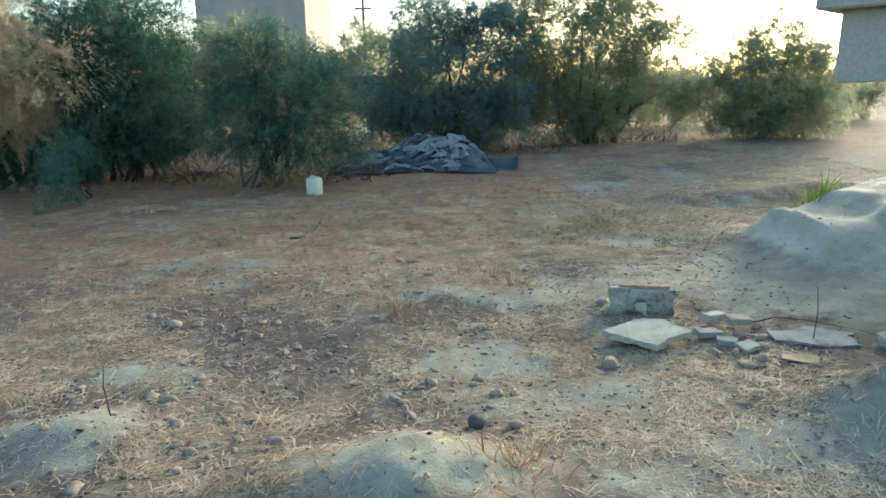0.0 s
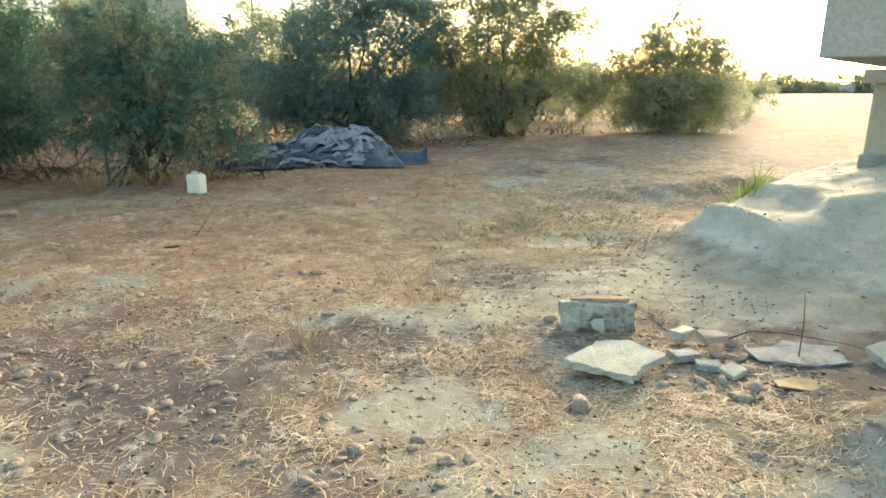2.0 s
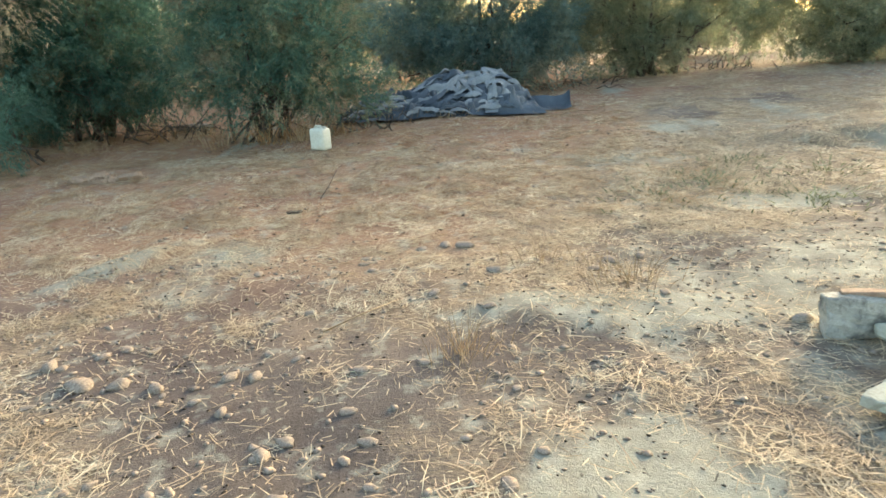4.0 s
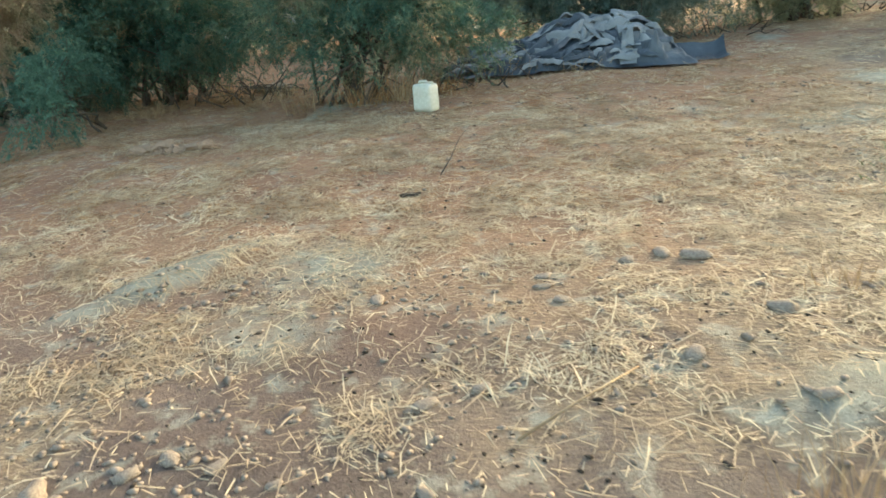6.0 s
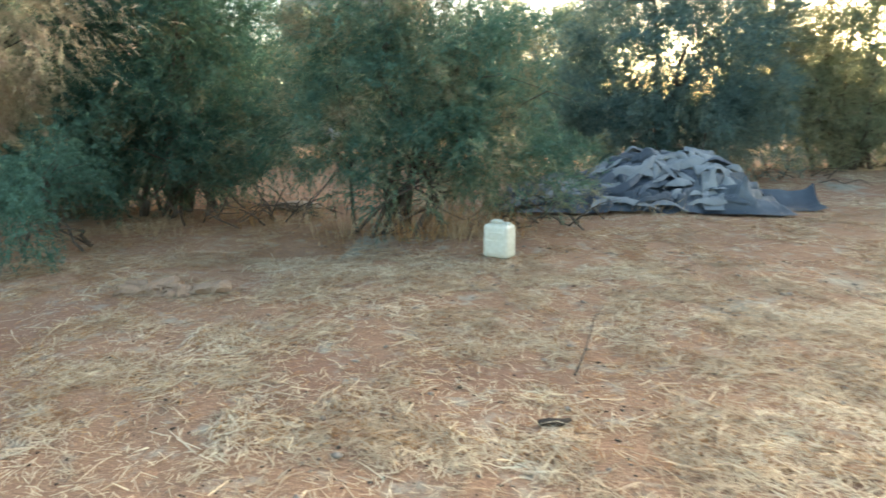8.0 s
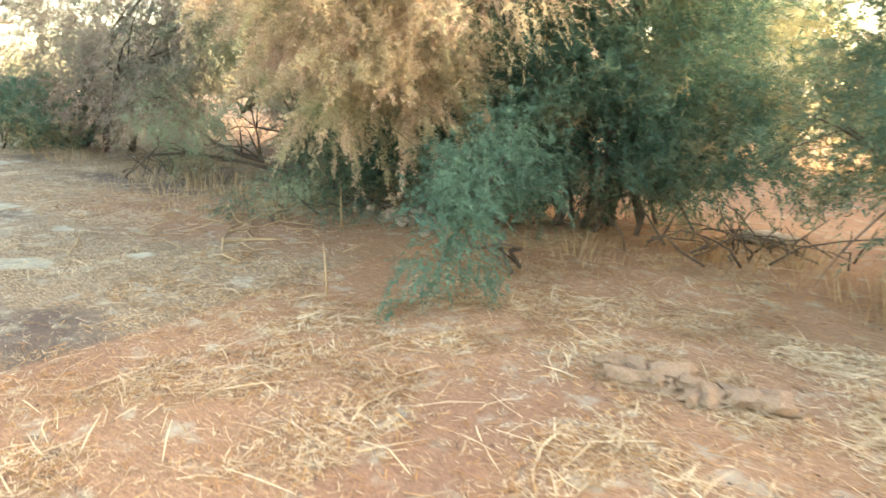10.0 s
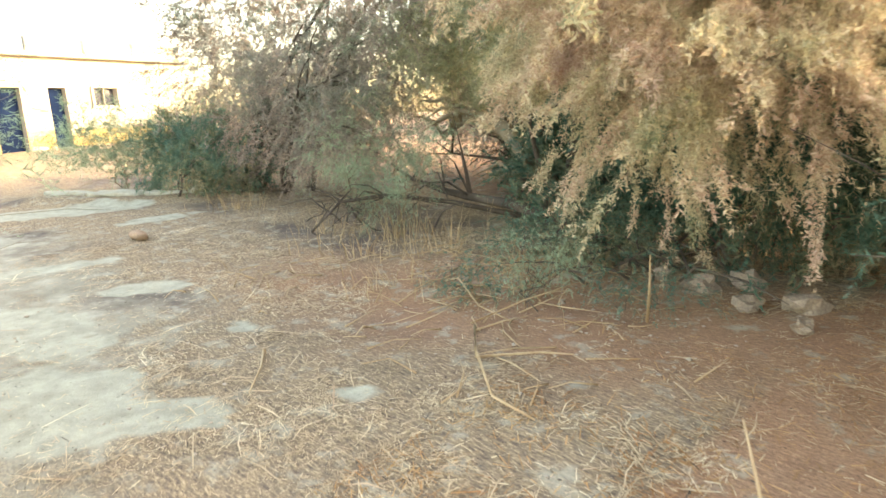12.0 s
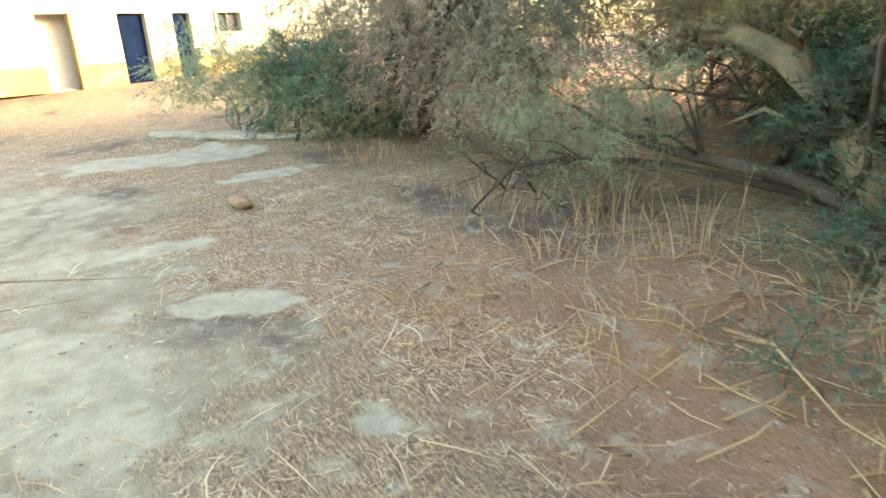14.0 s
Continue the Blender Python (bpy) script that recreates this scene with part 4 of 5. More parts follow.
# ---- heap of tarpaulin ----
def creases(seed, n, x0, x1, y0, y1):
    """Sharp ridges and valleys of limited length, in many directions."""
    rng = np.random.default_rng(seed)
    return np.stack([rng.uniform(x0, x1, n), rng.uniform(y0, y1, n), rng.normal(0.1, 0.75, n), rng.uniform(0.06, 0.17, n), rng.uniform(0.2, 0.7, n), rng.uniform(-0.12, 0.22, n)], 1)


def crumple(x, y, table):
    x, y = x + 0.06 * fbm(x, y, 2.5, 3), y + 0.06 * fbm(x, y, 2.5, 7)
    z = np.zeros_like(x)
    for cx, cy, a, w, ln, amp in table:
        c, s = math.cos(a), math.sin(a)
        along, off = (x - cx) * c + (y - cy) * s, -(x - cx) * s + (y - cy) * c
        z = z + amp * np.clip(1 - np.abs(off) / w, 0, 1) * np.exp(-(along / ln) ** 2)
    return z


def sheet(name, x0, x1, y0, y1, n, m, height, mat, label=""):
    xs, ys = np.linspace(x0, x1, n), np.linspace(y0, y1, m)
    gx, gy = np.meshgrid(xs, ys)
    ex = 0.14 * fbm(gx * 0 + 3, gy, 1.7, 5) * np.sign(gx - (x0 + x1) / 2) * (np.abs(gx - (x0 + x1) / 2) / ((x1 - x0) / 2)) ** 2
    ey = 0.14 * fbm(gx, gy * 0 + 2, 1.7, 6) * np.sign(gy - (y0 + y1) / 2) * (np.abs(gy - (y0 + y1) / 2) / ((y1 - y0) / 2)) ** 2
    px, py = gx + ex + 0.05 * fbm(gx, gy, 3, 8), gy + ey + 0.05 * fbm(gx, gy, 3, 9)
    z = np.maximum(height(px, py), 0.01)
    i = (np.arange(m - 1)[:, None] * n + np.arange(n - 1)[None, :]).ravel()
    return mesh_of(name, np.stack([px.ravel(), py.ravel(), z.ravel()], 1), np.stack([i, i + 1, i + n + 1, i + n], 1), mat, False)


def tarp_heap():
    ob = thing("tarpaulin_heap", (-0.15, 15.3, gz(-0.15, 15.3)), "crumpled heap of dark slate-blue tarpaulin sheets", "tarpaulin")

    def hump(x, y):
        return 0.55 * np.exp(-np.abs((x - 0.05) / 0.85) ** 3 - ((y - 0.25) / 0.62) ** 2) + 0.26 * np.exp(-((x + 0.85) / 0.6) ** 2 - ((y - 0.1) / 0.6) ** 2) + 0.2 * np.exp(-((x - 0.75) / 0.45) ** 2 - ((y + 0.2) / 0.5) ** 2) + 0.22 * np.exp(-((x + 1.7) / 0.5) ** 2 - ((y - 0.1) / 0.45) ** 2)

    big, small = creases(2, 72, -2.3, 1.2, -0.9, 1.0), creases(3, 145, -2.4, 1.3, -1.0, 1.1)
    small[:, 3:] *= 0.5

    def main(x, y):
        edge = np.clip(5 * np.minimum(np.minimum(x + 2.45, 1.35 - x), np.minimum(y + 1.0, 1.3 - y)), 0, 1)
        h = hump(x, y) + 0.95 * (crumple(x, y, big) + crumple(x, y, small)) * (0.35 + 0.65 * edge) * (1 - 0.5 * np.clip(hump(x, y) / 0.6, 0, 1))
        q = h / 0.17 + 0.9 * fbm(x, y, 1.3, 51) + 0.25 * fbm(x, y, 4.0, 52)
        r = q - np.floor(q)
        h = h + 0.17 * (step(0.0, 0.34, r) - r) * 0.62
        return h * np.clip(edge + 0.05, 0, 1) + 0.01
    part("sheet", sheet("sheet", -2.45, 1.35, -1.0, 1.3, 310, 190, main, M_TARP), ob)
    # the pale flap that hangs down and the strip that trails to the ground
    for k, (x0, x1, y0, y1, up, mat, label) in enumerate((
            (0.25, 0.7, -0.45, 0.4, 0.05, M_TARP_DUSTY_LIT, "folded pale flap hanging down the heap"), (0.25, 0.5, -1.0, -0.3, 0.05, M_TARP_DUSTY_LIT, "narrow pale strip trailing to the ground"))):
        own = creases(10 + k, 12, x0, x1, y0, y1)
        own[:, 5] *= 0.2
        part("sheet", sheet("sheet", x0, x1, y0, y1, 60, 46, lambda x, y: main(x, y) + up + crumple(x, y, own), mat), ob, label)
    # overlapping folds: arched strips of sheet lying one over another round the heap
    rng = np.random.default_rng(64)
    nu, nv = 34, 12
    fu, fv = np.meshgrid(np.linspace(-0.5, 0.5, nu), np.linspace(0, 1, nv))
    q = (np.arange(nv - 1)[:, None] * nu + np.arange(nu - 1)[None, :]).ravel()
    quads = np.stack([q, q + 1, q + nu + 1, q + nu], 1)
    for k in range(115):
        cx, cy = rng.uniform(-2.2, 1.05), rng.uniform(-0.85, 0.5)
        ln, wd, a = rng.uniform(0.3, 0.9), rng.uniform(0.1, 0.24), rng.normal(0, 0.5) - 0.3 * cx
        bend, arch, lip = rng.normal(0, 0.3), rng.uniform(0.03, 0.12), rng.uniform(0.0, 0.09)
        taper = 1 - 0.75 * np.abs(2 * fu) ** 1.6
        lx = fu * ln
        ly = (fv - 0.5) * wd * taper + bend * (4 * fu * fu) * ln * 0.5 + 0.02 * fbm(lx, fv, 4.0, 80 + k)
        px = cx + lx * math.cos(a) - ly * math.sin(a)
        py = cy + lx * math.sin(a) + ly * math.cos(a)
        z = np.maximum(hump(px, py), 0.0) + 0.07 + arch * np.sin(np.pi * np.clip(fv * 1.1, 0, 1)) * taper + lip * (1 - fv) ** 2 + 0.05 * fbm(px, py, 5.5, 90 + k) - 0.05 * np.abs(2 * fu) ** 3
        z = np.maximum(z, 0.012)
        # higher folds turn pale more often: light on the heap's top, painted in
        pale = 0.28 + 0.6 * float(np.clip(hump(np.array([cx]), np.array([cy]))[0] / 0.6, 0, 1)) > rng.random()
        part("fold", mesh_of("fold", np.stack([px.ravel(), py.ravel(), z.ravel()], 1), quads, M_TARP_DUSTY_LIT if pale else M_TARP, True), ob)
    # flat end with a turned-up rim
    flap = thing("tarpaulin_flap", (1.25, 14.95, gz(1.25, 14.95)), "stiff dark tarpaulin end with its rim turned up", "tarpaulin", rz=-4)
    v, f, n, m = [], [], 26, 16
    for i in range(n):
        for j in range(m):
            x, y = -0.6 + 1.1 * i / (n - 1), -0.28 + 0.6 * j / (m - 1)
            rim = 0.2 * max(0, (y - 0.1) / 0.22) ** 1.3 + 0.12 * max(0, (x - 0.3) / 0.2) ** 2 * (0.6 + y)
            v.append((x - 0.12 * max(0, x - 0.3), y, 0.02 + rim + 0.025 * noise.noise(Vector((x * 5, y * 5, 2)))))
    for i in range(n - 1):
        for j in range(m - 1):
            q = i * m + j
            f.append((q, q + m, q + m + 1, q + 1))
    me = mesh_of("sheet", v, f, M_TARP, True)
    part("sheet", me, flap)


tarp_heap()


# ---- broken masonry on the clay ----
def broken_block():
    bm = box((0.6, 0.12, 0.26), (0, 0, 0), 0.012, 2)
    bmesh.ops.subdivide_edges(bm, edges=[e for e in bm.edges if e.calc_length() > 0.15], cuts=6, use_grid_fill=True)
    rough_up(bm, 0.03, 6, 1)
    rough_up(bm, 0.012, 25, 2)
    solo("concrete_block", from_bm("concrete_block", bm, M_BLOCK), (1.88, 5.83, -0.04), "weathered grey concrete block with black stains, half sunk in clay", "concrete block", rot=(0, -2, -9))
    bm = box((0.46, 0.07, 0.03), (0, 0, 0), 0.006, 1)
    bmesh.ops.subdivide_edges(bm, edges=[e for e in bm.edges if e.calc_length() > 0.15], cuts=5)
    rough_up(bm, 0.014, 9, 2)
    solo("broken_tile", from_bm("broken_tile", bm, M_CLOD), (1.9, 5.84, 0.212), "broken brick strip lying on the concrete block", "tile", rot=(0, -2, -14))
    bm = box((0.09, 0.03, 0.09), (0, 0, 0), 0.006, 1)
    bmesh.ops.subdivide_edges(bm, edges=[e for e in bm.edges if e.calc_length() > 0.03], cuts=3, use_grid_fill=True)
    rough_up(bm, 0.045, 9, 4)
    solo("plaster_shard", from_bm("plaster_shard", bm, M_SLAB), (1.84, 5.73, 0.0), "pale plaster shard leaning on the concrete block", "rubble", rot=(-20, 8, -6))


def plate(points, thick, mat, name, at, label, category, rot=(0, 0, 0), amount=0.008, seed=1):
    """A broken flat slab with an uneven outline."""
    bm = bmesh.new()
    vs = [bm.verts.new((x, y, thick)) for x, y in points]
    face = bm.faces.new(vs)
    ret = bmesh.ops.extrude_face_region(bm, geom=[face])
    bmesh.ops.translate(bm, vec=(0, 0, -thick), verts=[g for g in ret["geom"] if isinstance(g, bmesh.types.BMVert)])
    bmesh.ops.recalc_face_normals(bm, faces=bm.faces)
    bmesh.ops.subdivide_edges(bm, edges=[e for e in bm.edges if abs(e.verts[0].co.z - e.verts[1].co.z) < 0.001], cuts=5)
    bmesh.ops.bevel(bm, geom=[e for e in bm.edges if e.is_manifold and e.calc_face_angle() > 0.6], offset=0.004, segments=1, affect="EDGES")
    seed += at[0] * 3
    small = 0.4 if max(abs(x) for x, y in points) < 0.2 else 1.0
    rough_up(bm, amount * 2, 7, seed)
    for v in bm.verts:
        d = noise.noise_vector(v.co * 26 + Vector((seed, 0, 0)))
        v.co += Vector((d.x * 0.022, d.y * 0.022, d.z * 0.004)) * small
    return solo(name, from_bm(name, bm, mat), at, label, category, rot=rot)


broken_block()
plate([(-0.36, 0.02), (-0.02, 0.24), (0.2, 0.2), (0.37, -0.04), (0.12, -0.2), (0.0, -0.3), (-0.2, -0.12)], 0.05, M_SLAB, "plaster_slab", (1.68, 5.06, 0.05), "pale broken plaster slab lying flat on rubble", "slab", (3, -2, 0))
plate([(-0.1, -0.06), (0.1, -0.08), (0.12, 0.05), (-0.08, 0.07)], 0.05, M_CONCRETE, "rubble", (2.2, 5.08, 0.03), "broken piece of grey concrete beside the slab", "rubble", (0, 4, 20))
plate([(-0.08, -0.05), (0.07, -0.06), (0.09, 0.04), (-0.06, 0.06)], 0.05, M_CONCRETE, "rubble", (2.3, 4.93, 0.02), "broken piece of grey concrete beside the slab", "rubble", (4, 0, -15))
plate([(-0.09, -0.05), (0.07, -0.07), (0.1, 0.05), (-0.05, 0.08)], 0.035, M_SLAB, "rubble", (2.42, 4.82, 0.02), "pale flat shard of plaster on the soil", "rubble", (0, 0, 30))
plate([(-0.12, -0.05), (0.1, -0.06), (0.13, 0.05), (-0.1, 0.06)], 0.06, M_SLAB, "rubble", (2.4, 5.45, 0.03), "pale broken brick end beside the concrete block", "rubble", (0, 8, 35))
plate([(-0.1, -0.06), (0.1, -0.05), (0.09, 0.06), (-0.1, 0.06)], 0.06, M_ROCK, "rubble", (2.56, 5.3, 0.05), "pale broken stone beside the concrete block", "rubble", (5, 0, 0))
plate([(-0.3, -0.1), (0.05, -0.2), (0.34, -0.14), (0.3, 0.02), (0.38, 0.1), (0.02, 0.2), (-0.1, 0.1), (-0.32, 0.09)], 0.02, M_CONCRETE, "flat_shard", (3.05, 5.05, gz(3.05, 5.05) + 0.01), "thin grey sheet of old plaster lying on clay", "slab", (3, 0, -8))
plate([(-0.4, -0.2), (0.5, -0.26), (0.55, 0.2), (-0.25, 0.28)], 0.06, M_SLAB, "plaster_slab", (3.85, 4.75, gz(3.85, 4.75) + 0.01), "large pale concrete slab leaning on the clay heap", "slab", (9, -6, 12))
plate([(-0.14, -0.06), (0.1, -0.09), (0.16, 0.03), (0.02, 0.09), (-0.12, 0.06)], 0.012, M_CARD, "cardboard_piece", (2.72, 4.6, gz(2.72, 4.6) + 0.012), "torn brown piece of cardboard on the soil", "cardboard", (0, 0, -10), 0.012)
for k, (px, py, s) in enumerate(((2.0, 4.85, 0.045), (1.9, 4.75, 0.04), (2.15, 4.75, 0.05), (2.5, 5.12, 0.055), (2.65, 5.05, 0.05), (2.75, 5.35, 0.06), (2.35, 5.2, 0.04), (1.55, 6.0, 0.05), (2.45, 4.6, 0.06), (2.28, 4.7, 0.05))):
    ob = solo("rubble", stone_mesh(30 + k, 0.6, M_ROCK if k % 3 else M_STONE, 1, 0.4), (px, py, gz(px, py) + s * 0.3), "broken lump of masonry among weeds", "rubble", "rubble by the block", rot=(10 * k, 0, 50 * k))
    ob.scale = [s] * 3
# rocks at the foot of the flowering tamarisk
for k, (px, py, s) in enumerate(((-8.95, 13.2, 0.12), (-8.5, 12.9, 0.11), (-9.3, 13.28, 0.09), (-8.2, 13.05, 0.12), (-9.65, 13.35, 0.07), (-8.7, 13.4, 0.11), (-8.1, 12.7, 0.08), (-9.95, 13.15, 0.06))):
    ob = solo("rock", stone_mesh(50 + k, 0.8, M_STONE, 2, 1.0, False), (px, py, gz(px, py) + s * 0.35), "grey-brown angular limestone at the foot of a tamarisk", "rock", "rocks under the tamarisk", rot=(15 * k, 10, 70 * k))
    ob.scale = [s * 0.85] * 3
# row of clods before the bushes
rng_c = np.random.default_rng(4)
for k in range(17):
    px, s = -5.5 + 0.055 * k + rng_c.normal(0, 0.02), rng_c.uniform(0.035, 0.085)
    py = 10.74 + 0.006 * k + rng_c.normal(0, 0.05)
    ob = solo("clod", stone_mesh(70 + k, 0.75, M_CLOD, 2, 1.2, False), (px, py, gz(px, py) + s * 0.3), "crumbling reddish clod of earth on the straw", "clod", "row of clods", rot=(0, 0, 47 * k))
    ob.scale = [s * 1.2, s, s]
ob = solo("stone", stone_mesh(90, 0.45, M_ROCK, 2, 0.3), (-5.3, 14.5, gz(-5.3, 14.5) + 0.05), "long pale stone under the bushes", "stone")
ob.scale = (0.3, 0.16, 0.16)
ob = solo("stone", stone_mesh(91, 0.6, M_CLOD, 2, 0.4), (-14.4, 11.07, gz(-14.4, 11.07) + 0.05), "reddish broken brick lump on the straw", "stone")
ob.scale = (0.16, 0.1, 0.09)
v, f = tube([(-0.08, 0, 0.018), (-0.03, 0.014, 0.018), (0.03, -0.004, 0.022), (0.075, 0.01, 0.03)], [0.017, 0.02, 0.018, 0.01], 7)
solo("wood_piece", mesh_of("wood_piece", v, f, M_DUNG, True), (-2.1, 8.85, gz(-2.1, 8.85)), "short dark knotty piece of wood on the straw", "wood", rot=(0, 0, 8))


# ---- upright stalks, tufts and twigs ----
def tuft(name, x, y, n, r, lo, hi, w, lean, mat, label, seed, category="grass"):
    """Thin pointed stalks standing from the soil."""
    rng = np.random.default_rng(seed)
    a, q = rng.uniform(0, 6.28, n), np.abs(rng.normal(0, r, n))
    bx, by = x + np.cos(a) * q, y + np.sin(a) * q
    h = rng.uniform(lo, hi, n)
    d = np.stack([np.cos(a), np.sin(a)], 1) * lean * rng.uniform(0.2, 1.3, n)[:, None] + rng.normal(0, lean * 0.5, (n, 2))
    b = rng.uniform(0, 6.28, n)
    rows = []
    zb = ground_z(bx, by) - 0.01
    for t, ww in ((0, 1.0), (0.55, 0.8), (1.0, 0.25)):
        for s in (-1, 1):
            rows.append(np.stack([bx + d[:, 0] * h * t * (0.5 + 0.5 * t) + np.cos(b) * s * w * ww / 2, by + d[:, 1] * h * t * (0.5 + 0.5 * t) + np.sin(b) * s * w * ww / 2, zb + h * t * (1 - 0.15 * lean * t)], 1))
    v = np.stack(rows, 1).reshape(-1, 3)
    v -= np.array([x, y, gz(x, y)])
    o = (np.arange(n) * 6)[:, None]
    f = np.concatenate([o + np.array([[0, 1, 3, 2]]), o + np.array([[2, 3, 5, 4]])], 0)
    solo(name, mesh_of(name, v, f, mat), (x, y, gz(x, y)), label, category, kind="stuff")


tuft("grass_tuft", 5.2, 8.95, 200, 0.15, 0.14, 0.42, 0.012, 0.5, M_GRASS, "bright green grass tuft behind the clay heap", 1)
tuft("grass_tuft", 5.0, 8.95, 120, 0.2, 0.06, 0.2, 0.012, 0.6, M_GRASS, "low green grass at the clay edge", 2)
tuft("dry_grass", -0.42, 5.75, 110, 0.13, 0.08, 0.24, 0.004, 0.5, M_REED, "dry brown weed with thin stalks", 3)
tuft("dry_grass", 0.75, 6.75, 70, 0.16, 0.1, 0.28, 0.005, 0.5, M_REED, "dry brown weed on clay", 4)
tuft("dry_grass", 0.2, 7.2, 60, 0.25, 0.06, 0.2, 0.005, 0.6, M_REED, "dry thin weed in the straw", 5)
tuft("dry_grass", 0.4, 3.05, 160, 0.18, 0.04, 0.16, 0.005, 0.9, M_RUST, "rust-brown dry grass beside the mound", 6)
for k, (px, py, n, hi) in enumerate(((-3.5, 12.75, 120, 0.5), (-2.9, 12.85, 160, 0.45), (-3.1, 13.0, 120, 0.6), (-4.2, 12.9, 90, 0.4), (-2.4, 13.4, 90, 0.35), (-4.9, 13.7, 90, 0.4), (-1.6, 14.6, 100, 0.35), (-0.6, 14.4, 60, 0.25), (-5.6, 13.6, 80, 0.35), (-6.6, 12.9, 70, 0.3))):
    tuft("dry_grass", px, py, n, 0.28, 0.12, hi, 0.007, 0.45, M_RUST if k % 2 == 0 else M_REED, "dry rust-brown grass at the foot of the shrubs", 20 + k)
for k, (px, py, n, hi) in enumerate(((-11.3, 12.9, 70, 0.45), (-12.2, 13.0, 60, 0.5), (-10.4, 12.9, 50, 0.35), (-13.0, 12.6, 50, 0.35), (-9.9, 12.4, 40, 0.3), (-11.9, 12.3, 50, 0.3), (-15.2, 12.6, 70, 0.3), (-10.9, 11.9, 30, 0.25))):
    tuft("dry_stalks", px, py, n, 0.4, 0.1, hi, 0.008, 0.4, M_REED, "dry upright reed stalks under the tamarisk", 40 + k)
for k, (px, py, n) in enumerate(((2.2, 9.3, 220), (3.0, 8.6, 160), (1.6, 9.0, 120), (3.6, 9.6, 120), (2.9, 10.2, 140))):
    tuft("weeds", px, py, n, 0.4, 0.02, 0.1, 0.016, 1.2, M_WEED, "low grey-green weeds creeping on the clay", 60 + k, "weeds")


def stick(points, r, label, mat=M_REED, name="stick"):
    x, y = points[0][0], points[0][1]
    z = gz(x, y)
    pts = [(p[0] - x, p[1] - y, gz(p[0], p[1]) - z + p[2] + r) for p in points]
    n = len(pts)
    v, f = tube(pts, [r * (1 - 0.6 * k / (n - 1)) for k in range(n)], 6)
    solo(name, mesh_of(name, v, f, mat, True), (x, y, z), label, "stick")


stick([(-7.57, 10.78, 0), (-7.64, 10.84, 0.16), (-7.72, 10.9, 0.34)], 0.009, "broken pale reed standing aslant")
stick([(-1.27, 6.11, 0.01), (-1.05, 6.3, 0.02), (-0.83, 6.51, 0.01)], 0.006, "long thin dry twig on the soil")
stick([(-1.96, 9.46, 0), (-1.88, 9.62, 0.1), (-1.82, 9.8, 0.22), (-1.74, 9.9, 0.3)], 0.005, "thin reddish bare twig standing in the straw", M_BARK)
stick([(2.6, 5.27, 0.06), (2.9, 5.36, 0.08), (3.2, 5.38, 0.03), (3.5, 5.1, 0.03), (3.75, 4.6, 0.05)], 0.007, "crooked grey branch lying on the clay", M_BARK)
stick([(3.05, 5.0, 0.0), (3.07, 5.02, 0.25), (3.03, 5.0, 0.48)], 0.005, "thin bare weed stalk", M_BARK)
stick([(0.21, 3.05, 0), (0.2, 3.04, 0.1), (0.23, 3.02, 0.2)], 0.006, "short broken weed stalk on a clay mound")
stick([(-2.12, 3.73, 0), (-2.13, 3.72, 0.2), (-2.1, 3.71, 0.4)], 0.004, "thin dry weed stalk", M_BARK)
stick([(-9.7, 11.6, 0), (-9.35, 11.25, 0.03), (-8.9, 10.9, 0.02), (-8.6, 10.85, 0.02)], 0.012, "pale forked dry reed on the ground")
stick([(-9.31, 11.2, 0.02), (-9.05, 11.45, 0.03), (-8.85, 11.5, 0.05)], 0.01, "pale dry reed on the ground")
stick([(-10.45, 10.5, 0), (-10.2, 10.35, 0.02), (-9.95, 10.15, 0.01)], 0.01, "pale straight reed on the ground")
stick([(-10.6, 12.2, 0.02), (-10.25, 12.0, 0.15), (-9.9, 11.85, 0.05), (-9.55, 11.8, 0.0)], 0.009, "long arching dry stem hanging from the tamarisk")
stick([(-8.9, 12.35, 0), (-8.86, 12.3, 0.22), (-8.85, 12.28, 0.45)], 0.012, "upright pale reed stump under the tamarisk")
rng_s = np.random.default_rng(77)
for k in range(90):
    px, py = (rng_s.uniform(-12.5, -8.2), rng_s.uniform(10.6, 12.9)) if k < 45 else (rng_s.uniform(-12.0, -9.6), rng_s.uniform(10.9, 13.2))
    a, ln = rng_s.uniform(0, 6.28), rng_s.uniform(0.15, 0.5)
    c, s = math.cos(a) * ln, math.sin(a) * ln
    stick([(px, py, 0.005), (px + c * 0.5 + s * 0.08, py + s * 0.5 - c * 0.08, 0.02 + 0.04 * rng_s.random()), (px + c, py + s, 0.01 + 0.06 * rng_s.random())], 0.0055, "dry broken reed stem on the ground")


for k in range(42):
    px, py = rng_s.uniform(-10.9, -9.5), rng_s.uniform(11.5, 13.3)
    a, ln, up = rng_s.uniform(0, 6.28), rng_s.uniform(0.3, 0.75), rng_s.uniform(0.02, 0.3) * (k % 3 == 0) + 0.02
    c, s = math.cos(a) * ln, math.sin(a) * ln
    stick([(px, py, 0.005), (px + c * 0.5 + s * 0.1, py + s * 0.5 - c * 0.1, 0.02 + up * 0.6), (px + c, py + s, up)], 0.0065, "long dry reed stem under the tamarisk")


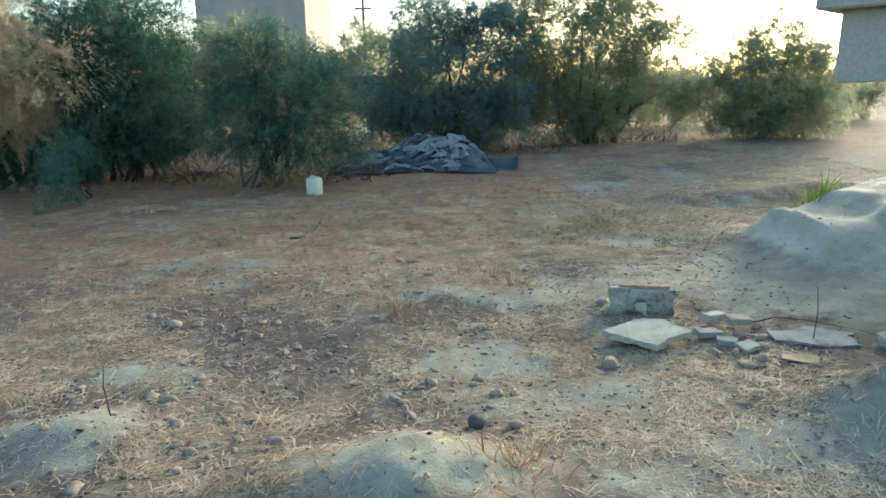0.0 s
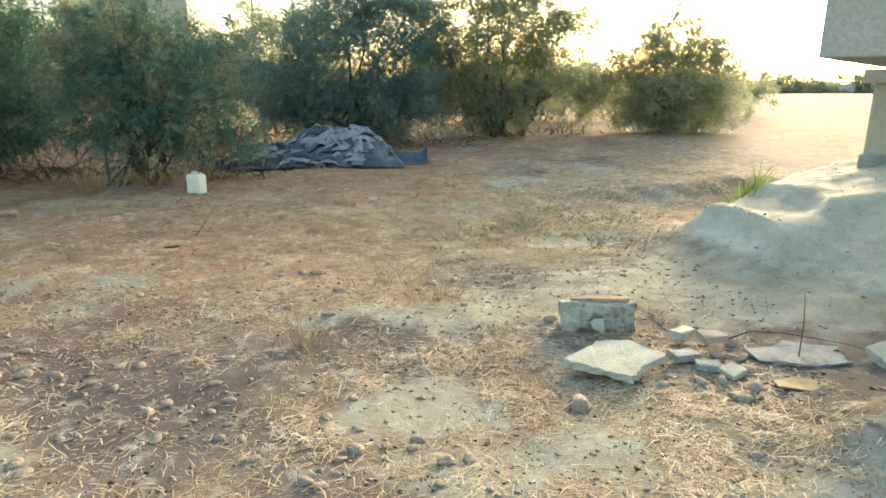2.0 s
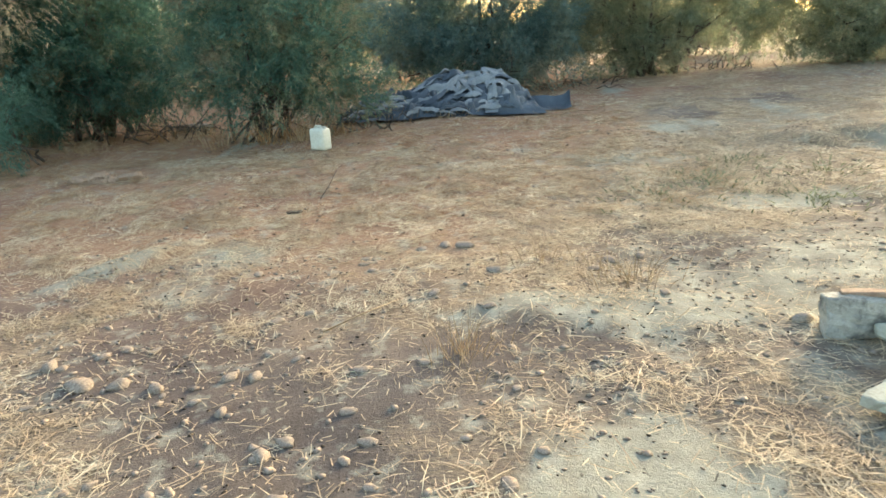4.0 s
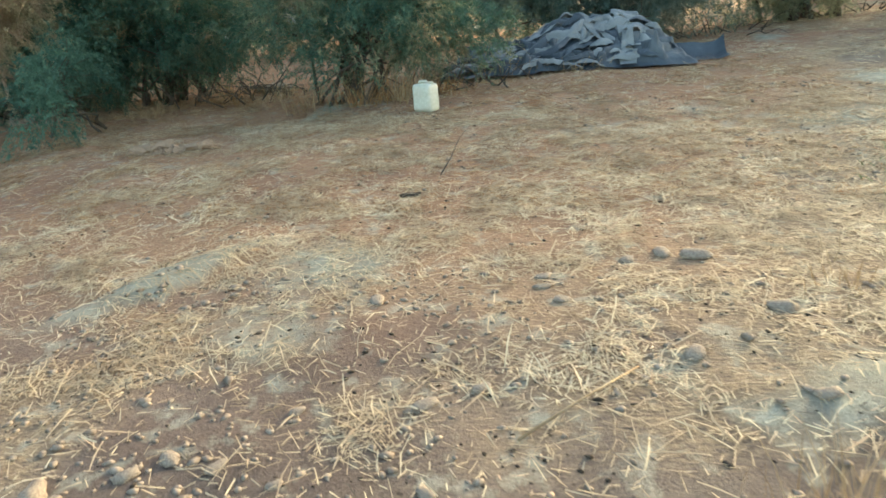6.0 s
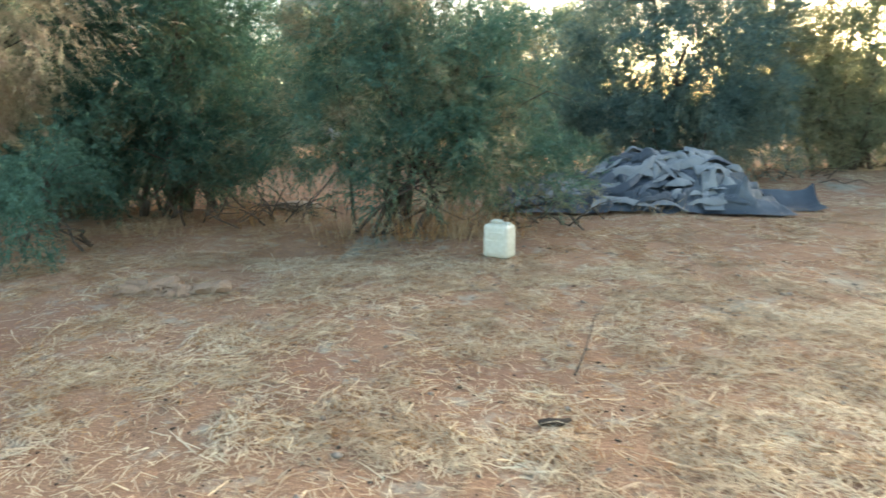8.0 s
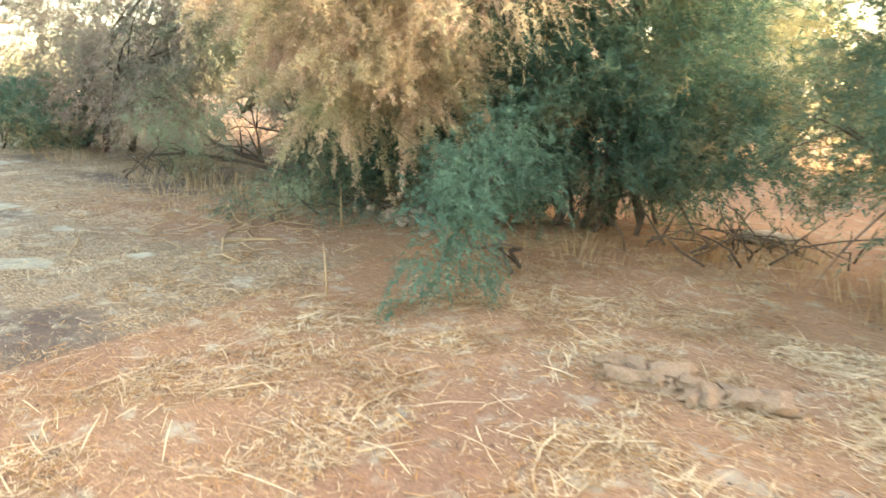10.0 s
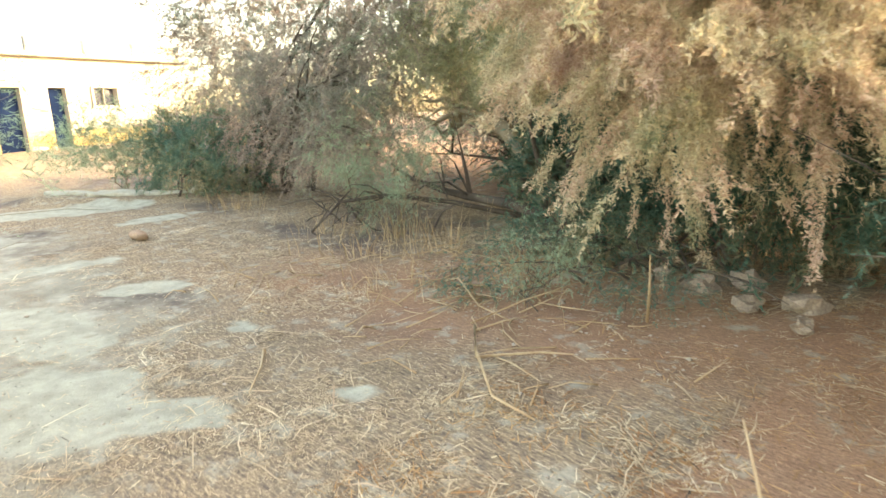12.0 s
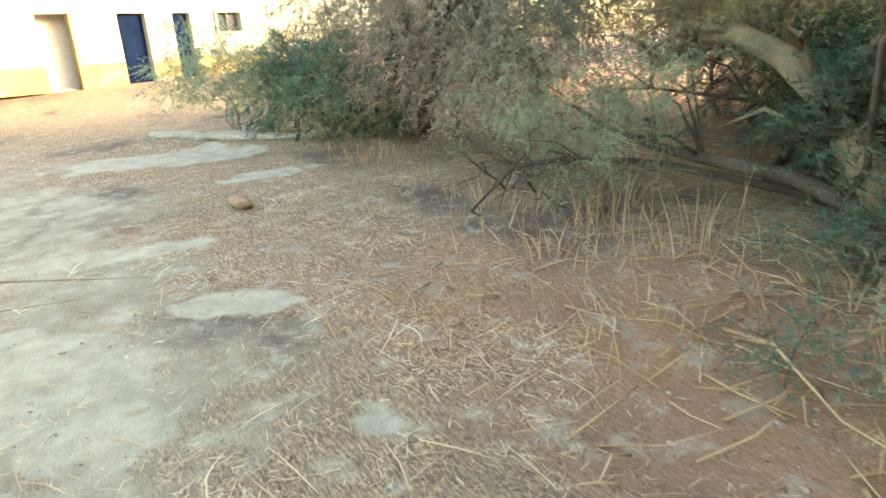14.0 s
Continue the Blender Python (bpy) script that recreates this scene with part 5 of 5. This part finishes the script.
# ---- trunk and low boughs of the flowering tamarisk ----
def old_trunk():
    ob = FLOWERING
    rng = np.random.default_rng(5)
    for pts, r, mat in (
            ([(0.5, -0.55, -0.1), (0.17, -0.7, 0.3), (0.0, -0.7, 0.57), (-0.22, -0.7, 0.83), (-0.51, -0.7, 1.06), (-0.86, -0.68, 1.22), (-1.2, -0.62, 1.2), (-1.7, -0.5, 1.0)], 0.15, M_BARK_PALE),
            ([(0.3, -0.6, 0.0), (-0.35, -0.7, 0.27), (-1.07, -0.7, 0.32), (-1.5, -0.7, 0.36), (-2.0, -0.8, 0.5), (-2.5, -0.7, 0.66)], 0.07, M_BARK),
            ([(-0.05, -0.1, -0.05), (-0.55, -0.5, 0.12), (-1.12, -1.0, 0.3), (-1.35, -1.7, 0.44), (-1.5, -2.2, 0.42), (-1.6, -2.5, 0.14)], 0.04, M_BARK),
            ([(0.1, 0, 0), (0.4, -0.3, 0.6), (0.7, -0.6, 1.3), (1.2, -0.9, 2.0), (1.6, -1.2, 2.8)], 0.11, M_BARK),
            ([(-0.7, 0.2, 0.62), (-0.9, 0.0, 1.2), (-0.8, -0.2, 1.9), (-0.5, -0.3, 2.7)], 0.06, M_BARK_PALE),
            ([(0.0, 0.2, 0.0), (-0.6, 0.6, 0.4), (-1.6, 0.7, 0.6), (-2.6, 0.5, 0.7)], 0.05, M_BARK)):
        n = len(pts)
        tubes = [tube(pts, [r * (1 - 0.75 * k / (n - 1)) for k in range(n)], 9)]
        for _ in range(9):
            q = np.array(pts[int(rng.integers(2, n))])
            e = q + rng.normal(0, 0.35, 3) + np.array([-0.15, -0.1, 0.1])
            e[2] = max(0.05, e[2])
            tubes.append(tube(limb_path(rng, q, e, 0.05, 4), [r * 0.25, r * 0.2, r * 0.13, 0.003], 5))
        v, f = join_tubes(tubes)
        part("limb", mesh_of("limb", v, f, mat, True), ob)


old_trunk()


def dead_twigs(x, y, n, size, label, seed):
    rng = np.random.default_rng(seed)
    tubes = []
    for _ in range(n):
        a = rng.normal(0, 1, 3) * np.array([size * 0.5, size * 0.35, 0]) + np.array([0, 0, 0.02])
        e = a + rng.normal(0, 1, 3) * np.array([0.5, 0.3, 0.15]) + np.array([0, -0.1, rng.uniform(0.05, 0.4)])
        e[2] = abs(e[2]) + 0.03
        tubes.append(tube(limb_path(rng, a, e, 0.04, 5), [0.012, 0.01, 0.008, 0.006, 0.003], 4))
    v, f = join_tubes(tubes)
    solo("dead_branches", mesh_of("dead_branches", v, f, M_BARK, True), (x, y, gz(x, y)), label, "branches", kind="stuff")


dead_twigs(-5.4, 13.9, 40, 1.1, "tangle of bare dead twigs in the gap between shrubs", 1)
dead_twigs(-2.1, 13.9, 22, 0.8, "bare low twigs beside the tarpaulin", 2)
dead_twigs(5.9, 19.4, 34, 1.2, "bare dark branches low beside the tall tamarisk", 3)
dead_twigs(2.4, 18.0, 24, 1.2, "bare dark branches low under the trees", 4)
dead_twigs(-13.2, 13.2, 14, 1.0, "bare low twigs under the tamarisks", 5)
dead_twigs(-9.6, 13.3, 26, 0.9, "dead twigs in the hollow under the tamarisk", 6)


# ---- low building with open doorways ----
def storehouse():
    base = 0.78
    rz = math.degrees(math.atan2(0.946, -0.323))
    ob = thing("storehouse", (-30.27, 10.77, base), "long low whitewashed building with ochre dado and gaping doorways", "building", rz=rz)
    # local x runs along the front, y into the building, z up
    holes = [(-6.2, -5.35, 0.0, 2.05), (-0.43, 0.43, 0.0, 2.05), (1.78, 2.64, 0.0, 2.05), (3.52, 4.12, 0.0, 2.05), (5.08, 5.96, 1.45, 2.05)]
    x, k = -9.0, 0
    for a, b, lo, hi in holes:
        part("wall", from_bm("wall", box((a - x, 0.25, 3.0), ((a + x) / 2, 0.125, 0)), M_WHITE), ob)
        part("wall", from_bm("wall", box((b - a, 0.25, 3.0 - hi), ((a + b) / 2, 0.125, hi)), M_WHITE), ob)
        if lo > 0:
            part("wall", from_bm("wall", box((b - a, 0.25, lo), ((a + b) / 2, 0.125, 0)), M_WHITE), ob)
        part("dado", from_bm("dado", box((a - x, 0.006, 0.68), ((a + x) / 2, -0.004, 0)), M_YELLOW), ob, "faded ochre painted dado")
        x = b
    part("wall", from_bm("wall", box((9.0 - x, 0.25, 3.0), ((9.0 + x) / 2, 0.125, 0)), M_WHITE), ob)
    part("dado", from_bm("dado", box((9.0 - 4.12, 0.006, 0.68), ((9.0 + 4.12) / 2, -0.006, 0)), M_YELLOW), ob, "faded ochre painted dado")
    for sx in (-8.875, 8.875):
        part("wall", from_bm("wall", box((0.25, 5.0, 3.0), (sx, 2.755, 0)), M_WHITE), ob)
    part("wall", from_bm("wall", box((18.0, 0.25, 3.0), (0, 5.38, 0)), M_WHITE), ob)
    for px in (-3.0, 1.1, 3.1, 4.9):
        part("wall", from_bm("wall", box((0.12, 4.9, 3.0), (px, 2.72, 0)), M_GREY_WALL), ob, "grey inner wall")
    part("wall", from_bm("wall", box((3.6, 0.12, 2.95), (-0.9, 0.75, 0)), M_GREY_WALL), ob, "pale grey inner wall")
    part("floor", from_bm("floor", box((17.4, 5.0, 0.06), (0, 2.75, -0.03)), M_CONCRETE), ob)
    part("roof", from_bm("roof", box((18.7, 6.1, 0.16), (0, 2.75, 3.0), 0.02, 1), M_CONCRETE), ob, "flat pale roof slab with overhang")
    part("parapet", from_bm("parapet", box((5.9, 0.12, 0.5), (6.05, 0.2, 3.16), 0.01, 1), M_CONCRETE), ob, "low grey parapet on the roof")
    for sx in (3.15, 5.1, 7.0, 8.95):
        part("post", from_bm("post", box((0.05, 0.05, 0.8), (sx, 0.05, 3.16)), M_METAL), ob)
    v, f = tube([(3.15, 0.05, 3.97), (8.95, 0.05, 3.97)], [0.03, 0.03], 8)
    part("rail", mesh_of("rail", v, f, M_METAL), ob)
    # added door leaves close two openings; their colour paints the unlit rooms
    for sx, mat in ((2.21, M_DARK_INTERIOR), (3.82, M_DARK_INTERIOR)):
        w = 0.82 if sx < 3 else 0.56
        leaf = part("door", from_bm("door", box((w, 0.04, 2.0), (sx, 0.215, 0.02), 0.004, 1), mat), ob, "set-back leaf in near-black blue standing for the dark interior")
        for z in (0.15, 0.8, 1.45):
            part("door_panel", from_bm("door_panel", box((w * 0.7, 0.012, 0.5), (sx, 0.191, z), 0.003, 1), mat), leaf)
    # doorway frames and window
    part("jamb", from_bm("jamb", box((0.1, 0.27, 2.05), (0.48, 0.122, 0)), M_YELLOW), ob, "ochre painted door jamb")
    win = part("window", from_bm("window", box((0.86, 0.02, 0.58), (5.52, 0.16, 1.46)), M_GLASS_DARK), ob, "small dark window")
    for fx, fz, fw, fh in ((5.52, 1.37, 1.12, 0.08), (5.52, 2.05, 1.04, 0.06), (5.03, 1.45, 0.08, 0.6), (6.01, 1.45, 0.08, 0.6), (5.52, 1.45, 0.03, 0.6)):
        part("window_frame", from_bm("window_frame", box((fw, 0.1, fh), (fx, -0.035 if fw != 0.03 else 0.1, fz), 0.005, 1), M_WHITE), win)
    rng = np.random.default_rng(3)
    for k in range(14):
        sx = rng.choice([2.75, 2.6, 3.3, 4.2, 4.6, 4.9, 2.5])
        me = stone_mesh(120 + k, 0.7, M_SLAB, 1, 0.5)
        o2 = new("rubble", me)
        s = rng.uniform(0.06, 0.2)
        o2.matrix_world = ob.matrix_world @ pose(float(sx) + rng.normal(0, 0.12), -0.25 + rng.normal(0, 0.1), s * 0.3, 20 * k, 0, 40 * k)
        o2.scale = [s] * 3
        tagged(o2, "fallen lump of white plaster at a doorway", "rubble", "rubble at the doorways")


storehouse()
# broken concrete edge over a dark gully
for k in range(4):
    px, py = -18.45 + 0.62 * k + 0.05 * (k % 2), 11.37 + 0.56 * k - 0.04 * (k % 2)
    bm = box((0.7 + 0.12 * (k % 2), 0.3, 0.09), (0, 0, 0), 0.02, 1)
    bmesh.ops.subdivide_edges(bm, edges=bm.edges[:], cuts=3, use_grid_fill=True)
    rough_up(bm, 0.05, 5, k)
    solo("concrete_kerb", from_bm("concrete_kerb", bm, M_SLAB), (px, py, gz(px, py) - 0.03), "broken low concrete edge over a dark gap", "kerb", "kerb pieces", rot=(2, 3, 42 + 4 * (k % 3)))


# ---- far buildings, pillar, pole ----
def far_block():
    ob = thing("apartment_house", (-10.2, 36.0, 0.3), "tall plain pale grey-white house behind the bushes", "house")
    part("wall", from_bm("wall", box((5.8, 8, 7.6), (0, 4, 0)), M_WHITE), ob)
    part("roof", from_bm("roof", box((6.6, 8.8, 0.25), (0, 4, 7.6), 0.02, 1), M_WHITE), ob)
    for sx in (-1.6, 1.6):
        w = part("window", from_bm("window", box((0.9, 0.04, 1.2), (sx, -0.01, 1.2)), M_GLASS_DARK), ob)
        part("sill", from_bm("sill", box((1.1, 0.12, 0.06), (sx, -0.05, 1.13)), M_WHITE), w)
    pole = thing("mast", (-13.6, 35.0, 0.3), "thin metal lattice mast beside the house", "mast")
    for dx in (-0.15, 0.15):
        v, f = tube([(dx, 0, -0.3), (dx, 0, 8.2)], [0.035, 0.035], 6)
        part("post", mesh_of("post", v, f, M_METAL), pole)
    for k in range(14):
        v, f = tube([(-0.15, 0, 0.6 * k), (0.15, 0, 0.6 * k + 0.3)], [0.02, 0.02], 5)
        part("rung", mesh_of("rung", v, f, M_METAL), pole)
    shed = thing("shed", (-19.5, 31.0, 0.3), "low grey shed with a flat roof behind the bushes", "shed")
    part("wall", from_bm("wall", box((9, 5, 4.2), (0, 2.5, 0)), M_GREY_WALL), shed)
    part("roof", from_bm("roof", box((9.8, 5.8, 0.2), (0, 2.5, 4.2), 0.02, 1), M_CONCRETE), shed)
    up = thing("utility_pole", (-4.7, 40.0, 0.3), "thin dark wooden utility pole beyond the trees", "pole")
    v, f = tube([(0, 0, -0.3), (0, 0, 6.8)], [0.1, 0.07], 8)
    part("post", mesh_of("post", v, f, M_BARK, True), up)
    part("crossarm", from_bm("crossarm", box((1.0, 0.08, 0.1), (0, 0, 6.2)), M_BARK), up)


def canopy():
    """A raised concrete deck on pillars: plain fascia, projecting slab on top."""
    x, y = 3.14, 5.35
    ob = thing("concrete_canopy", (x, y, 0.0), "raised white concrete canopy with projecting roof slab on pillars", "canopy", rz=42)
    part("fascia", from_bm("fascia", box((6.2, 1.5, 0.55), (3.1, -0.75, 2.07), 0.01, 1), M_WHITE), ob)
    part("roof_slab", from_bm("roof_slab", box((6.5, 1.8, 0.25), (3.1, -0.75, 2.62), 0.015, 1), M_WHITE), ob)
    for u, w in ((5.35, -0.06), (5.55, -1.2), (0.6, -1.2)):
        q = ob.matrix_world @ Vector((u, w, 0))
        g = gz(q.x, q.y)
        col = part("pillar", from_bm("pillar", rough_up(box((0.48, 0.48, 1.9 - g + 0.05), (u, w, g - 0.05), 0.02, 2), 0.008, 3), M_WHITE), ob, "white plastered square pillar")
        part("plinth", from_bm("plinth", box((0.56, 0.56, 0.24), (u, w, g - 0.08), 0.02, 1), M_CONCRETE), col)
        part("cap", from_bm("cap", box((0.72, 0.72, 0.175), (u, w, 1.895), 0.012, 1), M_WHITE), col)


canopy()
far_block()
bm = box((60, 0.3, 1.1), (0, 0, 0))
solo("field_wall", from_bm("field_wall", bm, M_GREY_WALL), (52, 95, gz(52, 95)), "long low pale wall at the end of the field", "wall", rot=(0, 0, -30))
rng_h = np.random.default_rng(8)
lobes = [(float(a), float(rng_h.normal(0, 1.0)), float(rng_h.uniform(0.6, 1.1)), float(rng_h.uniform(2.0, 4.0)), 1.5, float(rng_h.uniform(0.8, 1.8))) for a in np.linspace(-40, 60, 34)]
v, f = needles(rng_h, lobes, 60000, 0.5, 0.16, 0.3)
solo("far_hedge", mesh_of("far_hedge", v, f, M_OLIVE), (14, 84, 0.3), "far grey-green hedge along the field", "hedge", kind="stuff")
